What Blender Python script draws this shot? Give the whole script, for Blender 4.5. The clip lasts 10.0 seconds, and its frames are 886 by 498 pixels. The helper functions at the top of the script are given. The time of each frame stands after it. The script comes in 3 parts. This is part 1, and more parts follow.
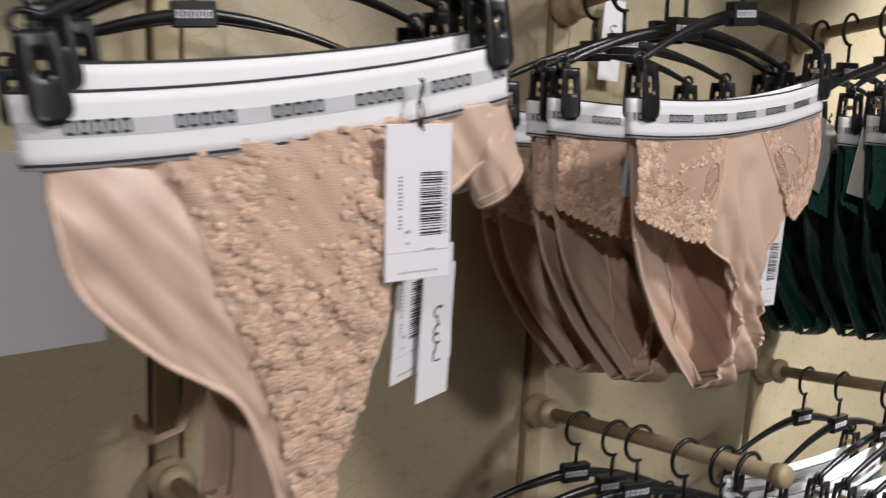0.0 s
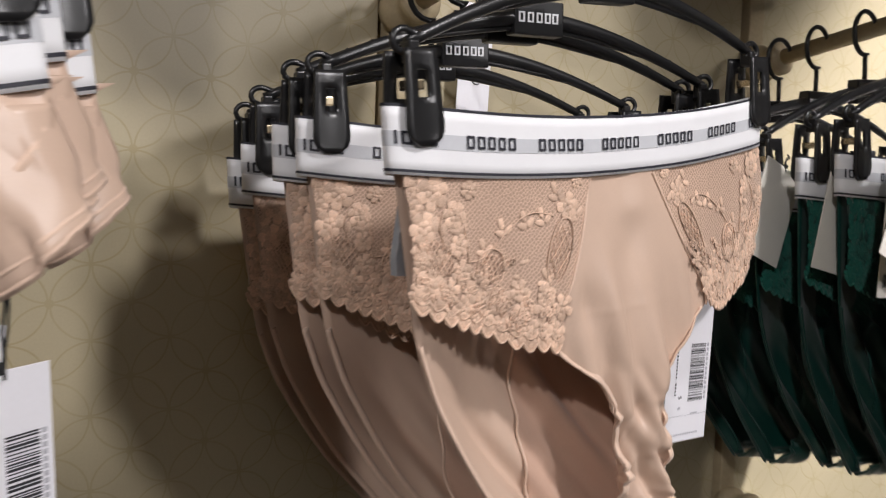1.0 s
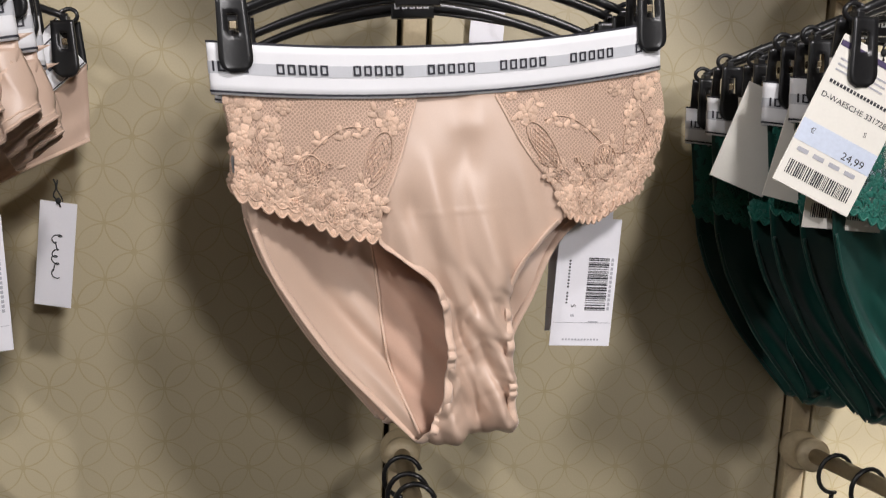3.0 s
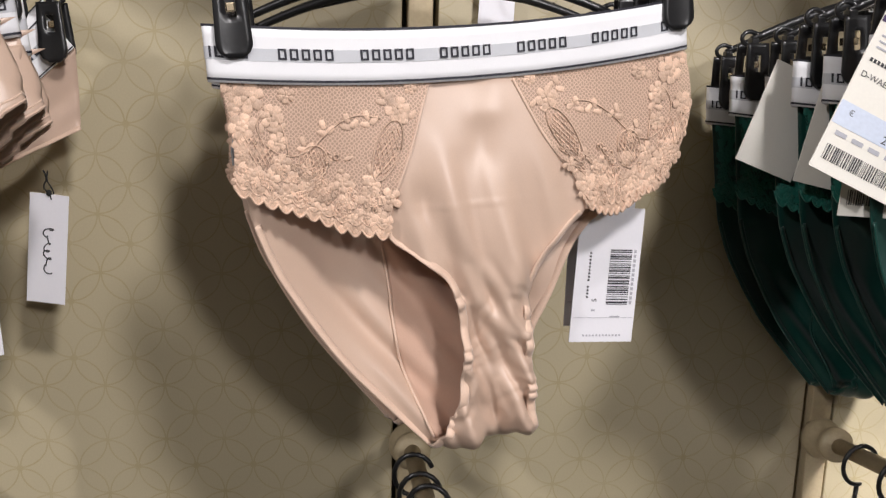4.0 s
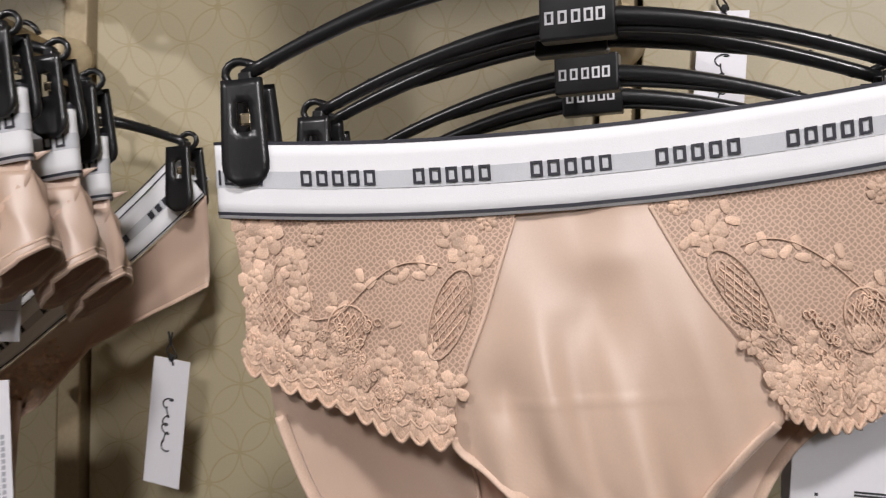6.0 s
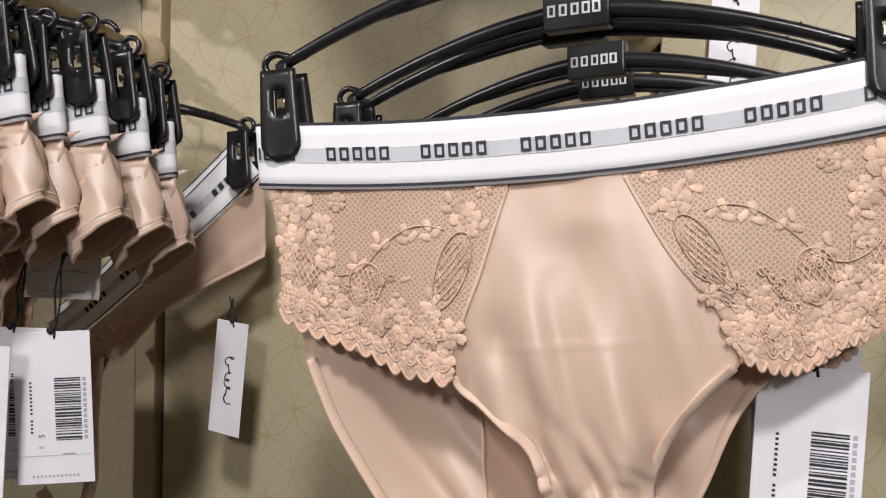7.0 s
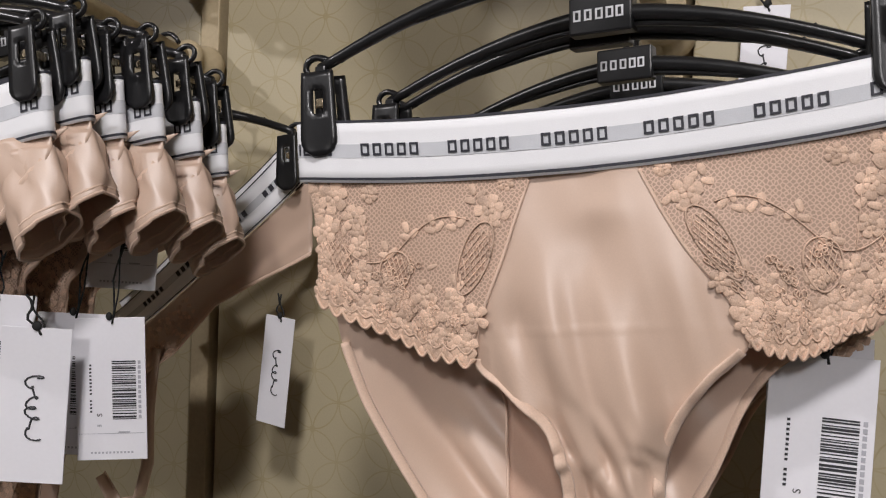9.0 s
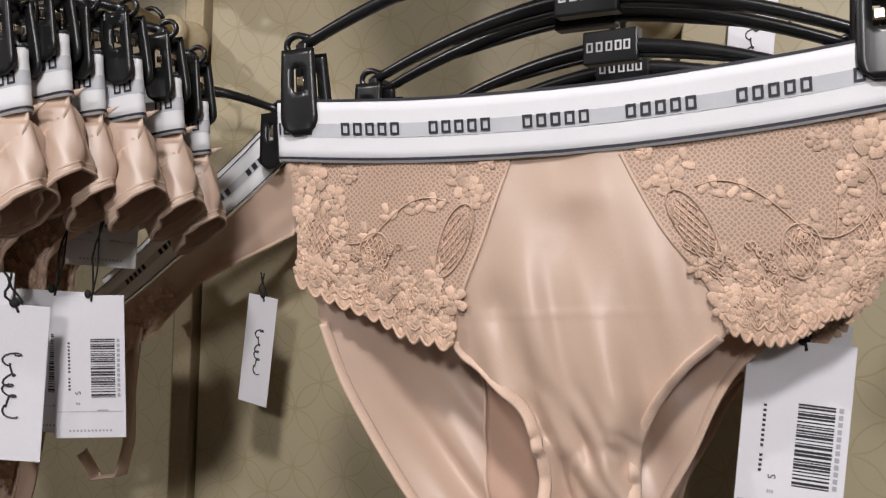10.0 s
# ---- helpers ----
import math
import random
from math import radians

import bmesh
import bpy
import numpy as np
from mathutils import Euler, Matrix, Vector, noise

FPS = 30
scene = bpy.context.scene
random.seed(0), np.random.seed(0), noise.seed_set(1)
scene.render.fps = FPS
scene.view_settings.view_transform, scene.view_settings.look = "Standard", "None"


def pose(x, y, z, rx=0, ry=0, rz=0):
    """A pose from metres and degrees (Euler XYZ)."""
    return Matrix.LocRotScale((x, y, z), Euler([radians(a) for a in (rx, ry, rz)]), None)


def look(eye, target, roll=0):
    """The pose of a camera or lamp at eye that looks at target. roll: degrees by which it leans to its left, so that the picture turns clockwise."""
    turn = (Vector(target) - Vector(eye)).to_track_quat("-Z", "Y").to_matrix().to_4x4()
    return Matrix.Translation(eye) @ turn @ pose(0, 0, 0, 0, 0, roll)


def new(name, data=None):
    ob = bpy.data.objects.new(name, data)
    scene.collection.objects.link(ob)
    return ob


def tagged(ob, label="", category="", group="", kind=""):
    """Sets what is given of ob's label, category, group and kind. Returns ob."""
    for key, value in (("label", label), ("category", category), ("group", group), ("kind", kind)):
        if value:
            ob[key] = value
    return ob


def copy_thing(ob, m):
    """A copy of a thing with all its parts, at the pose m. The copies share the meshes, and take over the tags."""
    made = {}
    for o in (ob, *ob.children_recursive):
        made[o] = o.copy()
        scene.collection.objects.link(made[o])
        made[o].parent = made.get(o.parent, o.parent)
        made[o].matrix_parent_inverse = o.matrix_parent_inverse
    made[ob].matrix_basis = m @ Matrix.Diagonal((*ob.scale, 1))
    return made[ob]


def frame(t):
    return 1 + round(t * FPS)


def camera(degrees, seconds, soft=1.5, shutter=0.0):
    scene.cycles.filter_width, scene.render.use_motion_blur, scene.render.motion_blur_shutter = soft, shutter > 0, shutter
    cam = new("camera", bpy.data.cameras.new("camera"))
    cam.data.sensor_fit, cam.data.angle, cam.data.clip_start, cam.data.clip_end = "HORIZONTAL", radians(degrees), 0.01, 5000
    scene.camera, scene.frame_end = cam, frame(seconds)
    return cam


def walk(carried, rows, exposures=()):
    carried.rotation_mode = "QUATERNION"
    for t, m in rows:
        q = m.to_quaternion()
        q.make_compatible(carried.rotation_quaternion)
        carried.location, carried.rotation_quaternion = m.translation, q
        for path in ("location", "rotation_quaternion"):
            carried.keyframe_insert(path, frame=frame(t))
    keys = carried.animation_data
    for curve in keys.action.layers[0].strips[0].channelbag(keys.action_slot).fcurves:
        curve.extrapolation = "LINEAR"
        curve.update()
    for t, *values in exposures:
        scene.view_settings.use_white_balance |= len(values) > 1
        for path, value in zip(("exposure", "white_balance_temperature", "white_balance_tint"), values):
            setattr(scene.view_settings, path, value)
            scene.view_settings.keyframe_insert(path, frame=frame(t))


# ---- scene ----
cam = camera(53.77, 10.0, soft=1.15, shutter=0.3)
PATH = [  # seconds, eye, heading to the right of +y, pitch, roll
    (0, -0.4960, -0.7615, 1.4258, 32.52, -9.62, 2.93),
    (0.5, -0.3244, -0.6551, 1.4036, 35.15, -6.95, 2.10),
    (1, -0.1929, -0.6124, 1.4025, 30.90, -4.40, 2.18),
    (1.5, -0.0191, -0.6919, 1.4207, 14.49, -4.53, 3.14),
    (2, 0.0485, -0.7604, 1.4187, 8.14, -4.90, 2.93),
    (2.5, 0.0751, -0.8050, 1.4117, 5.78, -6.82, 2.59),
    (3.8, 0.0583, -0.7811, 1.3966, 7.24, -11.28, 2.00),
    (4, 0.0633, -0.7677, 1.4104, 6.45, -10.97, 1.85),
    (4.5, 0.0641, -0.7084, 1.4106, 6.68, -5.58, 0.91),
    (5, 0.0726, -0.6229, 1.4104, 7.17, -2.74, 0.18),
    (5.5, 0.1009, -0.5768, 1.4000, -2.06, -1.25, -0.69),
    (5.7, 0.1352, -0.5756, 1.3995, -9.41, -0.37, 0.30),
    (6.8, 0.2225, -0.6320, 1.3868, -20.80, -1.22, 1.60),
    (7, 0.2249, -0.6269, 1.3871, -21.33, -1.24, 1.40),
    (7.5, 0.2194, -0.5708, 1.4126, -22.70, -5.30, -0.28),
    (8, 0.2107, -0.6167, 1.4057, -22.62, -3.91, -1.64),
    (8.5, 0.2344, -0.6148, 1.3879, -25.97, -1.75, -0.30),
    (9, 0.2496, -0.6431, 1.3748, -25.26, -0.24, 1.90),
    (9.5, 0.2516, -0.6252, 1.3819, -26.06, -0.65, 1.37),
    (10, 0.2534, -0.6382, 1.3759, -24.63, -1.53, 2.60),
]


def eye_pose(x, y, z, heading, pitch, roll):
    a, b = radians(heading), radians(pitch)
    way = Vector((math.sin(a) * math.cos(b), math.cos(a) * math.cos(b), math.sin(b)))
    return look((x, y, z), Vector((x, y, z)) + way, roll)


STOPS = [(0, -0.38), (0.5, -0.46), (1, -0.24), (1.5, -0.32), (2, -0.3), (2.5, -0.25), (4, -0.08), (4.5, -0.08), (5, -0.18), (5.5, -0.3),
         (7, -0.12), (7.5, -0.12), (8, -0.42), (8.5, -0.26), (9, -0.44), (9.5, -0.15), (10, -0.32)]
walk(cam, [(r[0], eye_pose(*r[1:])) for r in PATH], STOPS)

# ---- world and lights ----
world = bpy.data.worlds.new("shop_air")
world.use_nodes = True
scene.world = world
world.node_tree.nodes["Background"].inputs[0].default_value = (1.0, 0.93, 0.84, 1)
world.node_tree.nodes["Background"].inputs[1].default_value = 0.015


def spot(name, eye, target, watts, size, colour, radius=0.03, blend=0.4):
    lamp = bpy.data.lights.new(name, "SPOT")
    lamp.energy, lamp.spot_size, lamp.spot_blend, lamp.shadow_soft_size, lamp.color = watts, radians(size), blend, radius, colour
    ob = new(name, lamp)
    ob.matrix_world = look(eye, target)
    return ob


def panel(name, eye, target, watts, wide, high, colour):
    lamp = bpy.data.lights.new(name, "AREA")
    lamp.shape, lamp.size, lamp.size_y, lamp.energy, lamp.color = "RECTANGLE", wide, high, watts, colour
    ob = new(name, lamp)
    ob.matrix_world = look(eye, target)
    return ob


WARM = (1.0, 0.96, 0.97)
spot("ceiling_spot", (1.15, -3.60, 2.62), (-0.05, -0.1, 1.35), 185, 22, WARM, 0.16, 0.6)
spot("ceiling_spot", (0.62, -1.70, 2.85), (-0.03, -0.12, 1.32), 150, 46, WARM, 0.12, 0.7)
spot("ceiling_spot", (-1.75, -2.00, 2.75), (-0.06, -0.2, 1.20), 118, 26, WARM, 0.05, 0.7)
spot("ceiling_spot", (1.25, -0.95, 2.85), (1.0, 0.0, 0.95), 560, 40, WARM, 0.03, 0.5)
# broad fill lamp, added to lift the shadows; no such fitting is known
panel("fill_panel", (-0.3, -3.2, 2.92), (-0.2, -2.0, 0), 24, 2.6, 1.4, (1.0, 0.97, 0.99))


# ---- materials ----
def material(name, colour, rough=0.5, metal=0.0, spread=0.08, grain=400.0, blotch=14.0, bump=0.0, sheen=0.0, specular=0.5):
    """Principled with two scales of colour variation and a fine bump."""
    m = bpy.data.materials.new(name)
    m.use_nodes = True
    nt = m.node_tree
    b = nt.nodes["Principled BSDF"]
    b.inputs["Roughness"].default_value, b.inputs["Metallic"].default_value = rough, metal
    b.inputs["Sheen Weight"].default_value, b.inputs["Specular IOR Level"].default_value = sheen, specular
    co = nt.nodes.new("ShaderNodeTexCoord")
    total = None
    for scale, weight in ((grain, 0.5), (blotch, 0.5)):
        n = nt.nodes.new("ShaderNodeTexNoise")
        n.inputs["Scale"].default_value, n.inputs["Detail"].default_value = scale, 3
        nt.links.new(co.outputs["Object"], n.inputs["Vector"])
        k = nt.nodes.new("ShaderNodeMath")
        k.operation = "MULTIPLY"
        k.inputs[1].default_value = weight
        nt.links.new(n.outputs["Fac"], k.inputs[0])
        if total is None:
            total = k
        else:
            a = nt.nodes.new("ShaderNodeMath")
            nt.links.new(total.outputs[0], a.inputs[0])
            nt.links.new(k.outputs[0], a.inputs[1])
            total = a
    ramp = nt.nodes.new("ShaderNodeValToRGB")
    ramp.color_ramp.elements[0].position, ramp.color_ramp.elements[1].position = 0.3, 0.7
    ramp.color_ramp.elements[0].color = (*[c * (1 - spread) for c in colour], 1)
    ramp.color_ramp.elements[1].color = (*[min(1, c * (1 + spread)) for c in colour], 1)
    nt.links.new(total.outputs[0], ramp.inputs[0])
    nt.links.new(ramp.outputs[0], b.inputs["Base Color"])
    if bump:
        bp = nt.nodes.new("ShaderNodeBump")
        bp.inputs["Strength"].default_value, bp.inputs["Distance"].default_value = 1.0, bump
        nt.links.new(total.outputs[0], bp.inputs["Height"])
        nt.links.new(bp.outputs[0], b.inputs["Normal"])
    return m


def net_material(name, colour, cells, hole, rough=0.55, see=0.8):
    """Tulle: a fine net whose holes let the view through."""
    m = material(name, colour, rough, spread=0.1, grain=900, blotch=30, sheen=0.3)
    nt = m.node_tree
    co = nt.nodes.new("ShaderNodeTexCoord")
    v = nt.nodes.new("ShaderNodeTexVoronoi")
    v.feature, v.voronoi_dimensions = "DISTANCE_TO_EDGE", "2D"
    flat = nt.nodes.new("ShaderNodeMapping")
    flat.inputs["Rotation"].default_value = (radians(90), 0, radians(40))
    v.inputs["Scale"].default_value, v.inputs["Randomness"].default_value = cells, 0.55
    nt.links.new(co.outputs["Object"], flat.inputs["Vector"])
    nt.links.new(flat.outputs[0], v.inputs["Vector"])
    g = nt.nodes.new("ShaderNodeMath")
    g.operation = "GREATER_THAN"
    g.inputs[1].default_value = hole
    nt.links.new(v.outputs["Distance"], g.inputs[0])
    s = nt.nodes.new("ShaderNodeMath")
    s.operation = "MULTIPLY"
    s.inputs[1].default_value = see
    nt.links.new(g.outputs[0], s.inputs[0])
    t = nt.nodes.new("ShaderNodeBsdfTransparent")
    mix = nt.nodes.new("ShaderNodeMixShader")
    nt.links.new(s.outputs[0], mix.inputs[0])
    nt.links.new(nt.nodes["Principled BSDF"].outputs[0], mix.inputs[1])
    nt.links.new(t.outputs[0], mix.inputs[2])
    nt.links.new(mix.outputs[0], nt.nodes["Material Output"].inputs[0])
    return m


def wallpaper_material():
    """Cream paper printed with gold rings that overlap into four-petalled flowers."""
    m = material("wallpaper", (0.435, 0.375, 0.25), 0.42, spread=0.05, grain=600, blotch=9, bump=0.0001)
    nt = m.node_tree
    b = nt.nodes["Principled BSDF"]
    base = b.inputs["Base Color"].links[0].from_socket
    co = nt.nodes.new("ShaderNodeTexCoord")
    warp = nt.nodes.new("ShaderNodeTexNoise")
    warp.inputs["Scale"].default_value = 60
    nt.links.new(co.outputs["Object"], warp.inputs["Vector"])
    jit = nt.nodes.new("ShaderNodeVectorMath")
    jit.operation = "MULTIPLY_ADD"
    jit.inputs[1].default_value = (0.0012, 0.0, 0.0012)
    nt.links.new(warp.outputs["Color"], jit.inputs[0])
    nt.links.new(co.outputs["Object"], jit.inputs[2])
    lines = []
    s = 0.0515

    def ring(ox, oz, radius, width):
        add = nt.nodes.new("ShaderNodeVectorMath")
        add.operation = "MULTIPLY_ADD"
        add.inputs[1].default_value = (1 / s, 0, 1 / s)
        add.inputs[2].default_value = (ox, 0, oz)
        nt.links.new(jit.outputs[0], add.inputs[0])
        fr = nt.nodes.new("ShaderNodeVectorMath")
        fr.operation = "FRACTION"
        nt.links.new(add.outputs[0], fr.inputs[0])
        d = nt.nodes.new("ShaderNodeVectorMath")
        d.operation = "DISTANCE"
        d.inputs[1].default_value = (0.5, 0, 0.5)
        nt.links.new(fr.outputs[0], d.inputs[0])
        c = nt.nodes.new("ShaderNodeMath")
        c.operation = "COMPARE"
        c.inputs[1].default_value, c.inputs[2].default_value = radius, width
        nt.links.new(d.outputs["Value"], c.inputs[0])
        lines.append(c)

    px, pz = 20.37 + 0.0, 20.48
    ring(px, pz + 0.5, 0.488, 0.012)
    ring(px + 0.5, pz, 0.488, 0.012)
    ring(px + 0.5, pz + 0.5, 0.045, 0.014)
    top = lines[0]
    for c in lines[1:]:
        mx = nt.nodes.new("ShaderNodeMath")
        mx.operation = "MAXIMUM"
        nt.links.new(top.outputs[0], mx.inputs[0])
        nt.links.new(c.outputs[0], mx.inputs[1])
        top = mx
    fade = nt.nodes.new("ShaderNodeTexNoise")
    fade.inputs["Scale"].default_value = 25
    nt.links.new(co.outputs["Object"], fade.inputs["Vector"])
    k = nt.nodes.new("ShaderNodeMath")
    k.operation = "MULTIPLY"
    nt.links.new(top.outputs[0], k.inputs[0])
    nt.links.new(fade.outputs["Fac"], k.inputs[1])
    mixc = nt.nodes.new("ShaderNodeMix")
    mixc.data_type = "RGBA"
    mixc.inputs["B"].default_value = (0.345, 0.28, 0.145, 1)
    nt.links.new(k.outputs[0], mixc.inputs["Factor"])
    nt.links.new(base, mixc.inputs["A"])
    nt.links.new(mixc.outputs["Result"], b.inputs["Base Color"])
    return m


def by_island(m, low, high):
    """Vary the colour from piece to piece of a joined mesh."""
    nt = m.node_tree
    b = nt.nodes["Principled BSDF"]
    base = b.inputs["Base Color"].links[0].from_socket
    geo = nt.nodes.new("ShaderNodeNewGeometry")
    r = nt.nodes.new("ShaderNodeMapRange")
    r.inputs["To Min"].default_value, r.inputs["To Max"].default_value = low, high
    nt.links.new(geo.outputs["Random Per Island"], r.inputs["Value"])
    v = nt.nodes.new("ShaderNodeVectorMath")
    v.operation = "SCALE"
    nt.links.new(base, v.inputs[0])
    nt.links.new(r.outputs["Result"], v.inputs["Scale"])
    nt.links.new(v.outputs[0], b.inputs["Base Color"])
    return m


PAPER = wallpaper_material()
BRASS = material("painted_brass", (0.42, 0.34, 0.215), 0.5, 0.1, 0.12, 300, 20, 0.0002)
GROOVE_SHADE = material("groove_shade", (0.10, 0.08, 0.05), 0.7)
BLACK = material("black_plastic", (0.012, 0.012, 0.013), 0.30, 0, 0.15, 500, 60, 0.00008, specular=0.55)
METAL = material("gilt_steel", (0.72, 0.60, 0.42), 0.25, 1.0, 0.1)
GREY = material("grey_print", (0.70, 0.70, 0.72), 0.6)
NUDE = material("nude_satin", (0.58, 0.42, 0.325), 0.40, 0, 0.05, 1500, 25, 0.00004, 0.0, 0.65)
TRIM = material("nude_elastic", (0.68, 0.49, 0.375), 0.6, 0, 0.12, 1200, 40, 0.0002, 0.3)
LACE = by_island(material("nude_lace_thread", (0.67, 0.46, 0.335), 0.55, 0, 0.3, 1500, 90, 0.0005, 0.2), 0.78, 1.15)
TULLE = net_material("nude_tulle", (0.59, 0.405, 0.30), 520, 0.15, see=0.36)
COTTON = material("nude_lining", (0.54, 0.35, 0.26), 0.75, 0, 0.06, 1200, 25, 0.0001, 0.2)
GREEN = material("emerald_satin", (0.002, 0.042, 0.032), 0.38, 0, 0.2, 1200, 20, 0.00005, 0.1)
GREENLACE = material("emerald_lace_thread", (0.004, 0.11, 0.08), 0.5, 0, 0.2, 700, 60, 0.0002, 0.2)
GREENNET = net_material("emerald_tulle", (0.003, 0.075, 0.055), 620, 0.13)
WHITE = material("white_elastic", (0.82, 0.82, 0.84), 0.62, 0, 0.03, 1800, 60, 0.00012, 0.2)
STRIPE = material("pale_grey_weave", (0.56, 0.57, 0.60), 0.65, 0, 0.08, 2000, 80, 0.00012)
INK = material("black_thread", (0.02, 0.02, 0.03), 0.6, 0, 0.2, 1500, 80)
CARD = material("white_card", (0.80, 0.79, 0.83), 0.5, 0, 0.02, 500, 30, 0.00003)
CREAM = material("cream_card", (0.80, 0.77, 0.70), 0.55, 0, 0.03, 500, 30, 0.00003)
PRINT = material("black_print", (0.03, 0.03, 0.035), 0.55)
FAINT = material("faint_print", (0.42, 0.42, 0.46), 0.6)
PURPLE = material("purple_print", (0.06, 0.04, 0.11), 0.5)
PALEBLUE = material("pale_blue_print", (0.60, 0.66, 0.78), 0.55)
CORD = material("black_cord", (0.012, 0.012, 0.012), 0.8, 0, 0.3, 1500, 200, 0.0002)
SECURITY = material("grey_plastic", (0.30, 0.31, 0.33), 0.4)
PLASTER = material("plaster", (0.60, 0.57, 0.52), 0.8, 0, 0.05, 200, 3, 0.0003)
FLOOR = material("grey_stone_floor", (0.30, 0.28, 0.25), 0.35, 0, 0.12, 60, 2)
CREAMWALL = material("cream_wall", (0.72, 0.70, 0.58), 0.6, 0, 0.04, 300, 4, 0.0001)


# ---- mesh helpers ----
def link(name, bm, mat, parent=None, label="", smooth=True, thick=0.0):
    me = bpy.data.meshes.new(name)
    bmesh.ops.recalc_face_normals(bm, faces=bm.faces)
    bm.to_mesh(me)
    bm.free()
    me.materials.append(mat)
    if smooth:
        me.polygons.foreach_set("use_smooth", [True] * len(me.polygons))
    ob = new(name, me)
    if parent is not None:
        ob.parent = parent
    if label:
        ob["label"] = label
    if thick:
        mod = ob.modifiers.new("cloth", "SOLIDIFY")
        mod.thickness, mod.offset = thick, 0
    return ob


def part(name, bm, mat, parent, label="", smooth=True, thick=0.0):
    return link(name, bm, mat, parent, label, smooth, thick)


def box(bm, x0, x1, y0, y1, z0, z1, bevel=0.0):
    r = bmesh.ops.create_cube(bm, size=1)
    bmesh.ops.transform(bm, matrix=Matrix.Translation(((x0 + x1) / 2, (y0 + y1) / 2, (z0 + z1) / 2)) @ Matrix.Diagonal((x1 - x0, y1 - y0, z1 - z0, 1)), verts=r["verts"])
    if bevel:
        edges = list({e for v in r["verts"] for e in v.link_edges})
        bmesh.ops.bevel(bm, geom=edges, offset=bevel, segments=2, affect="EDGES", profile=0.5)
    return bm


def tube(bm, pts, radius, sides=8, flat=1.0):
    """A swept tube along points; radius may be a list."""
    pts = [Vector(p) for p in pts]
    rings = []
    side = None
    for i, p in enumerate(pts):
        d = (pts[min(i + 1, len(pts) - 1)] - pts[max(i - 1, 0)]).normalized()
        if side is None:
            side = d.orthogonal().normalized()
        side = (side - d * side.dot(d)).normalized()
        up = d.cross(side)
        r = radius[i] if isinstance(radius, (list, tuple)) else radius
        rings.append([bm.verts.new(p + (side * math.cos(a) + up * math.sin(a) * flat) * r) for a in [2 * math.pi * k / sides for k in range(sides)]])
    for a, b in zip(rings, rings[1:]):
        for k in range(sides):
            bm.faces.new((a[k], a[(k + 1) % sides], b[(k + 1) % sides], b[k]))
    bm.faces.new(rings[0])
    bm.faces.new(rings[-1][::-1])
    return bm


def grid(bm, f, nu, nv, closed=False):
    """A sheet from f(u, v), u and v from 0 to 1."""
    rows = [[bm.verts.new(f(i / nu, j / nv)) for i in range(nu if closed else nu + 1)] for j in range(nv + 1)]
    for a, b in zip(rows, rows[1:]):
        n = len(a)
        for i in range(n if closed else n - 1):
            bm.faces.new((a[i], a[(i + 1) % n], b[(i + 1) % n], b[i]))
    return bm


def lathe(bm, profile, sides=24):
    """Turned round the y axis: (y, radius) pairs."""
    rings = [[bm.verts.new((r * math.cos(2 * math.pi * k / sides), y, r * math.sin(2 * math.pi * k / sides))) for k in range(sides)] for y, r in profile]
    for a, b in zip(rings, rings[1:]):
        for k in range(sides):
            bm.faces.new((a[k], a[(k + 1) % sides], b[(k + 1) % sides], b[k]))
    bm.faces.new(rings[0])
    bm.faces.new(rings[-1])
    return bm


def poly(z, line):
    """x on a polyline of (z, x), z falling, eased between the points."""
    if z >= line[0][0]:
        return line[0][1]
    for k in range(len(line) - 1):
        (za, xa), (zb, xb) = line[k], line[k + 1]
        if z >= zb:
            t = (za - z) / (za - zb)
            sa = (line[k + 1][1] - line[k - 1][1]) / (line[k + 1][0] - line[k - 1][0]) if k else (xb - xa) / (zb - za)
            sb = (line[k + 2][1] - xa) / (line[k + 2][0] - za) if k + 2 < len(line) else (xb - xa) / (zb - za)
            h = zb - za
            return xa * (1 + 2 * t) * (1 - t) ** 2 + sa * h * t * (1 - t) ** 2 + xb * t * t * (3 - 2 * t) + sb * h * t * t * (t - 1)
    return line[-1][1]


def thing(name, label, category, group="", m=None):
    ob = new(name)
    tagged(ob, label, category, group)
    if m is not None:
        ob.matrix_world = m
    return ob


# ---- the setting ----
def plain(name, x0, x1, y0, y1, z0, z1, mat, bevel=0.0):
    return tagged(link(name, box(bmesh.new(), x0, x1, y0, y1, z0, z1, bevel), mat, smooth=False), kind="structure")


POSTS = (-0.297, 0.124, 0.526)
HALF = 0.0155
edges = [-2.6] + [v for p in POSTS for v in (p - HALF, p + HALF)] + [0.95]
for k in range(0, len(edges), 2):
    tagged(plain("wall_panel_%d" % (k // 2 + 1), edges[k], edges[k + 1], 0.0, 0.03, 0.0, 2.95, PAPER, 0.0015), "cream wall panel papered with gold interlaced rings", "wall panel")
# backing wall; its dark colour stands for shade in the gaps beside the uprights
plain("wall_north", -2.6, 2.6, 0.032, 0.15, 0, 2.95, GROOVE_SHADE)
tagged(plain("wall_panel_5", 0.952, 2.6, -0.004, 0.03, 0, 2.95, CREAMWALL, 0.0015), "plain pale cream wall panel", "wall panel")
plain("wall_south", -2.6, 2.6, -4.3, -4.2, 0, 2.95, PLASTER)
plain("wall_west", -2.75, -2.6, -4.3, 0.15, 0, 2.95, PLASTER)
plain("wall_east", 2.6, 2.75, -4.3, 0.15, 0, 2.95, PLASTER)
plain("ceiling", -2.75, 2.75, -4.3, 0.15, 2.95, 3.05, PLASTER)
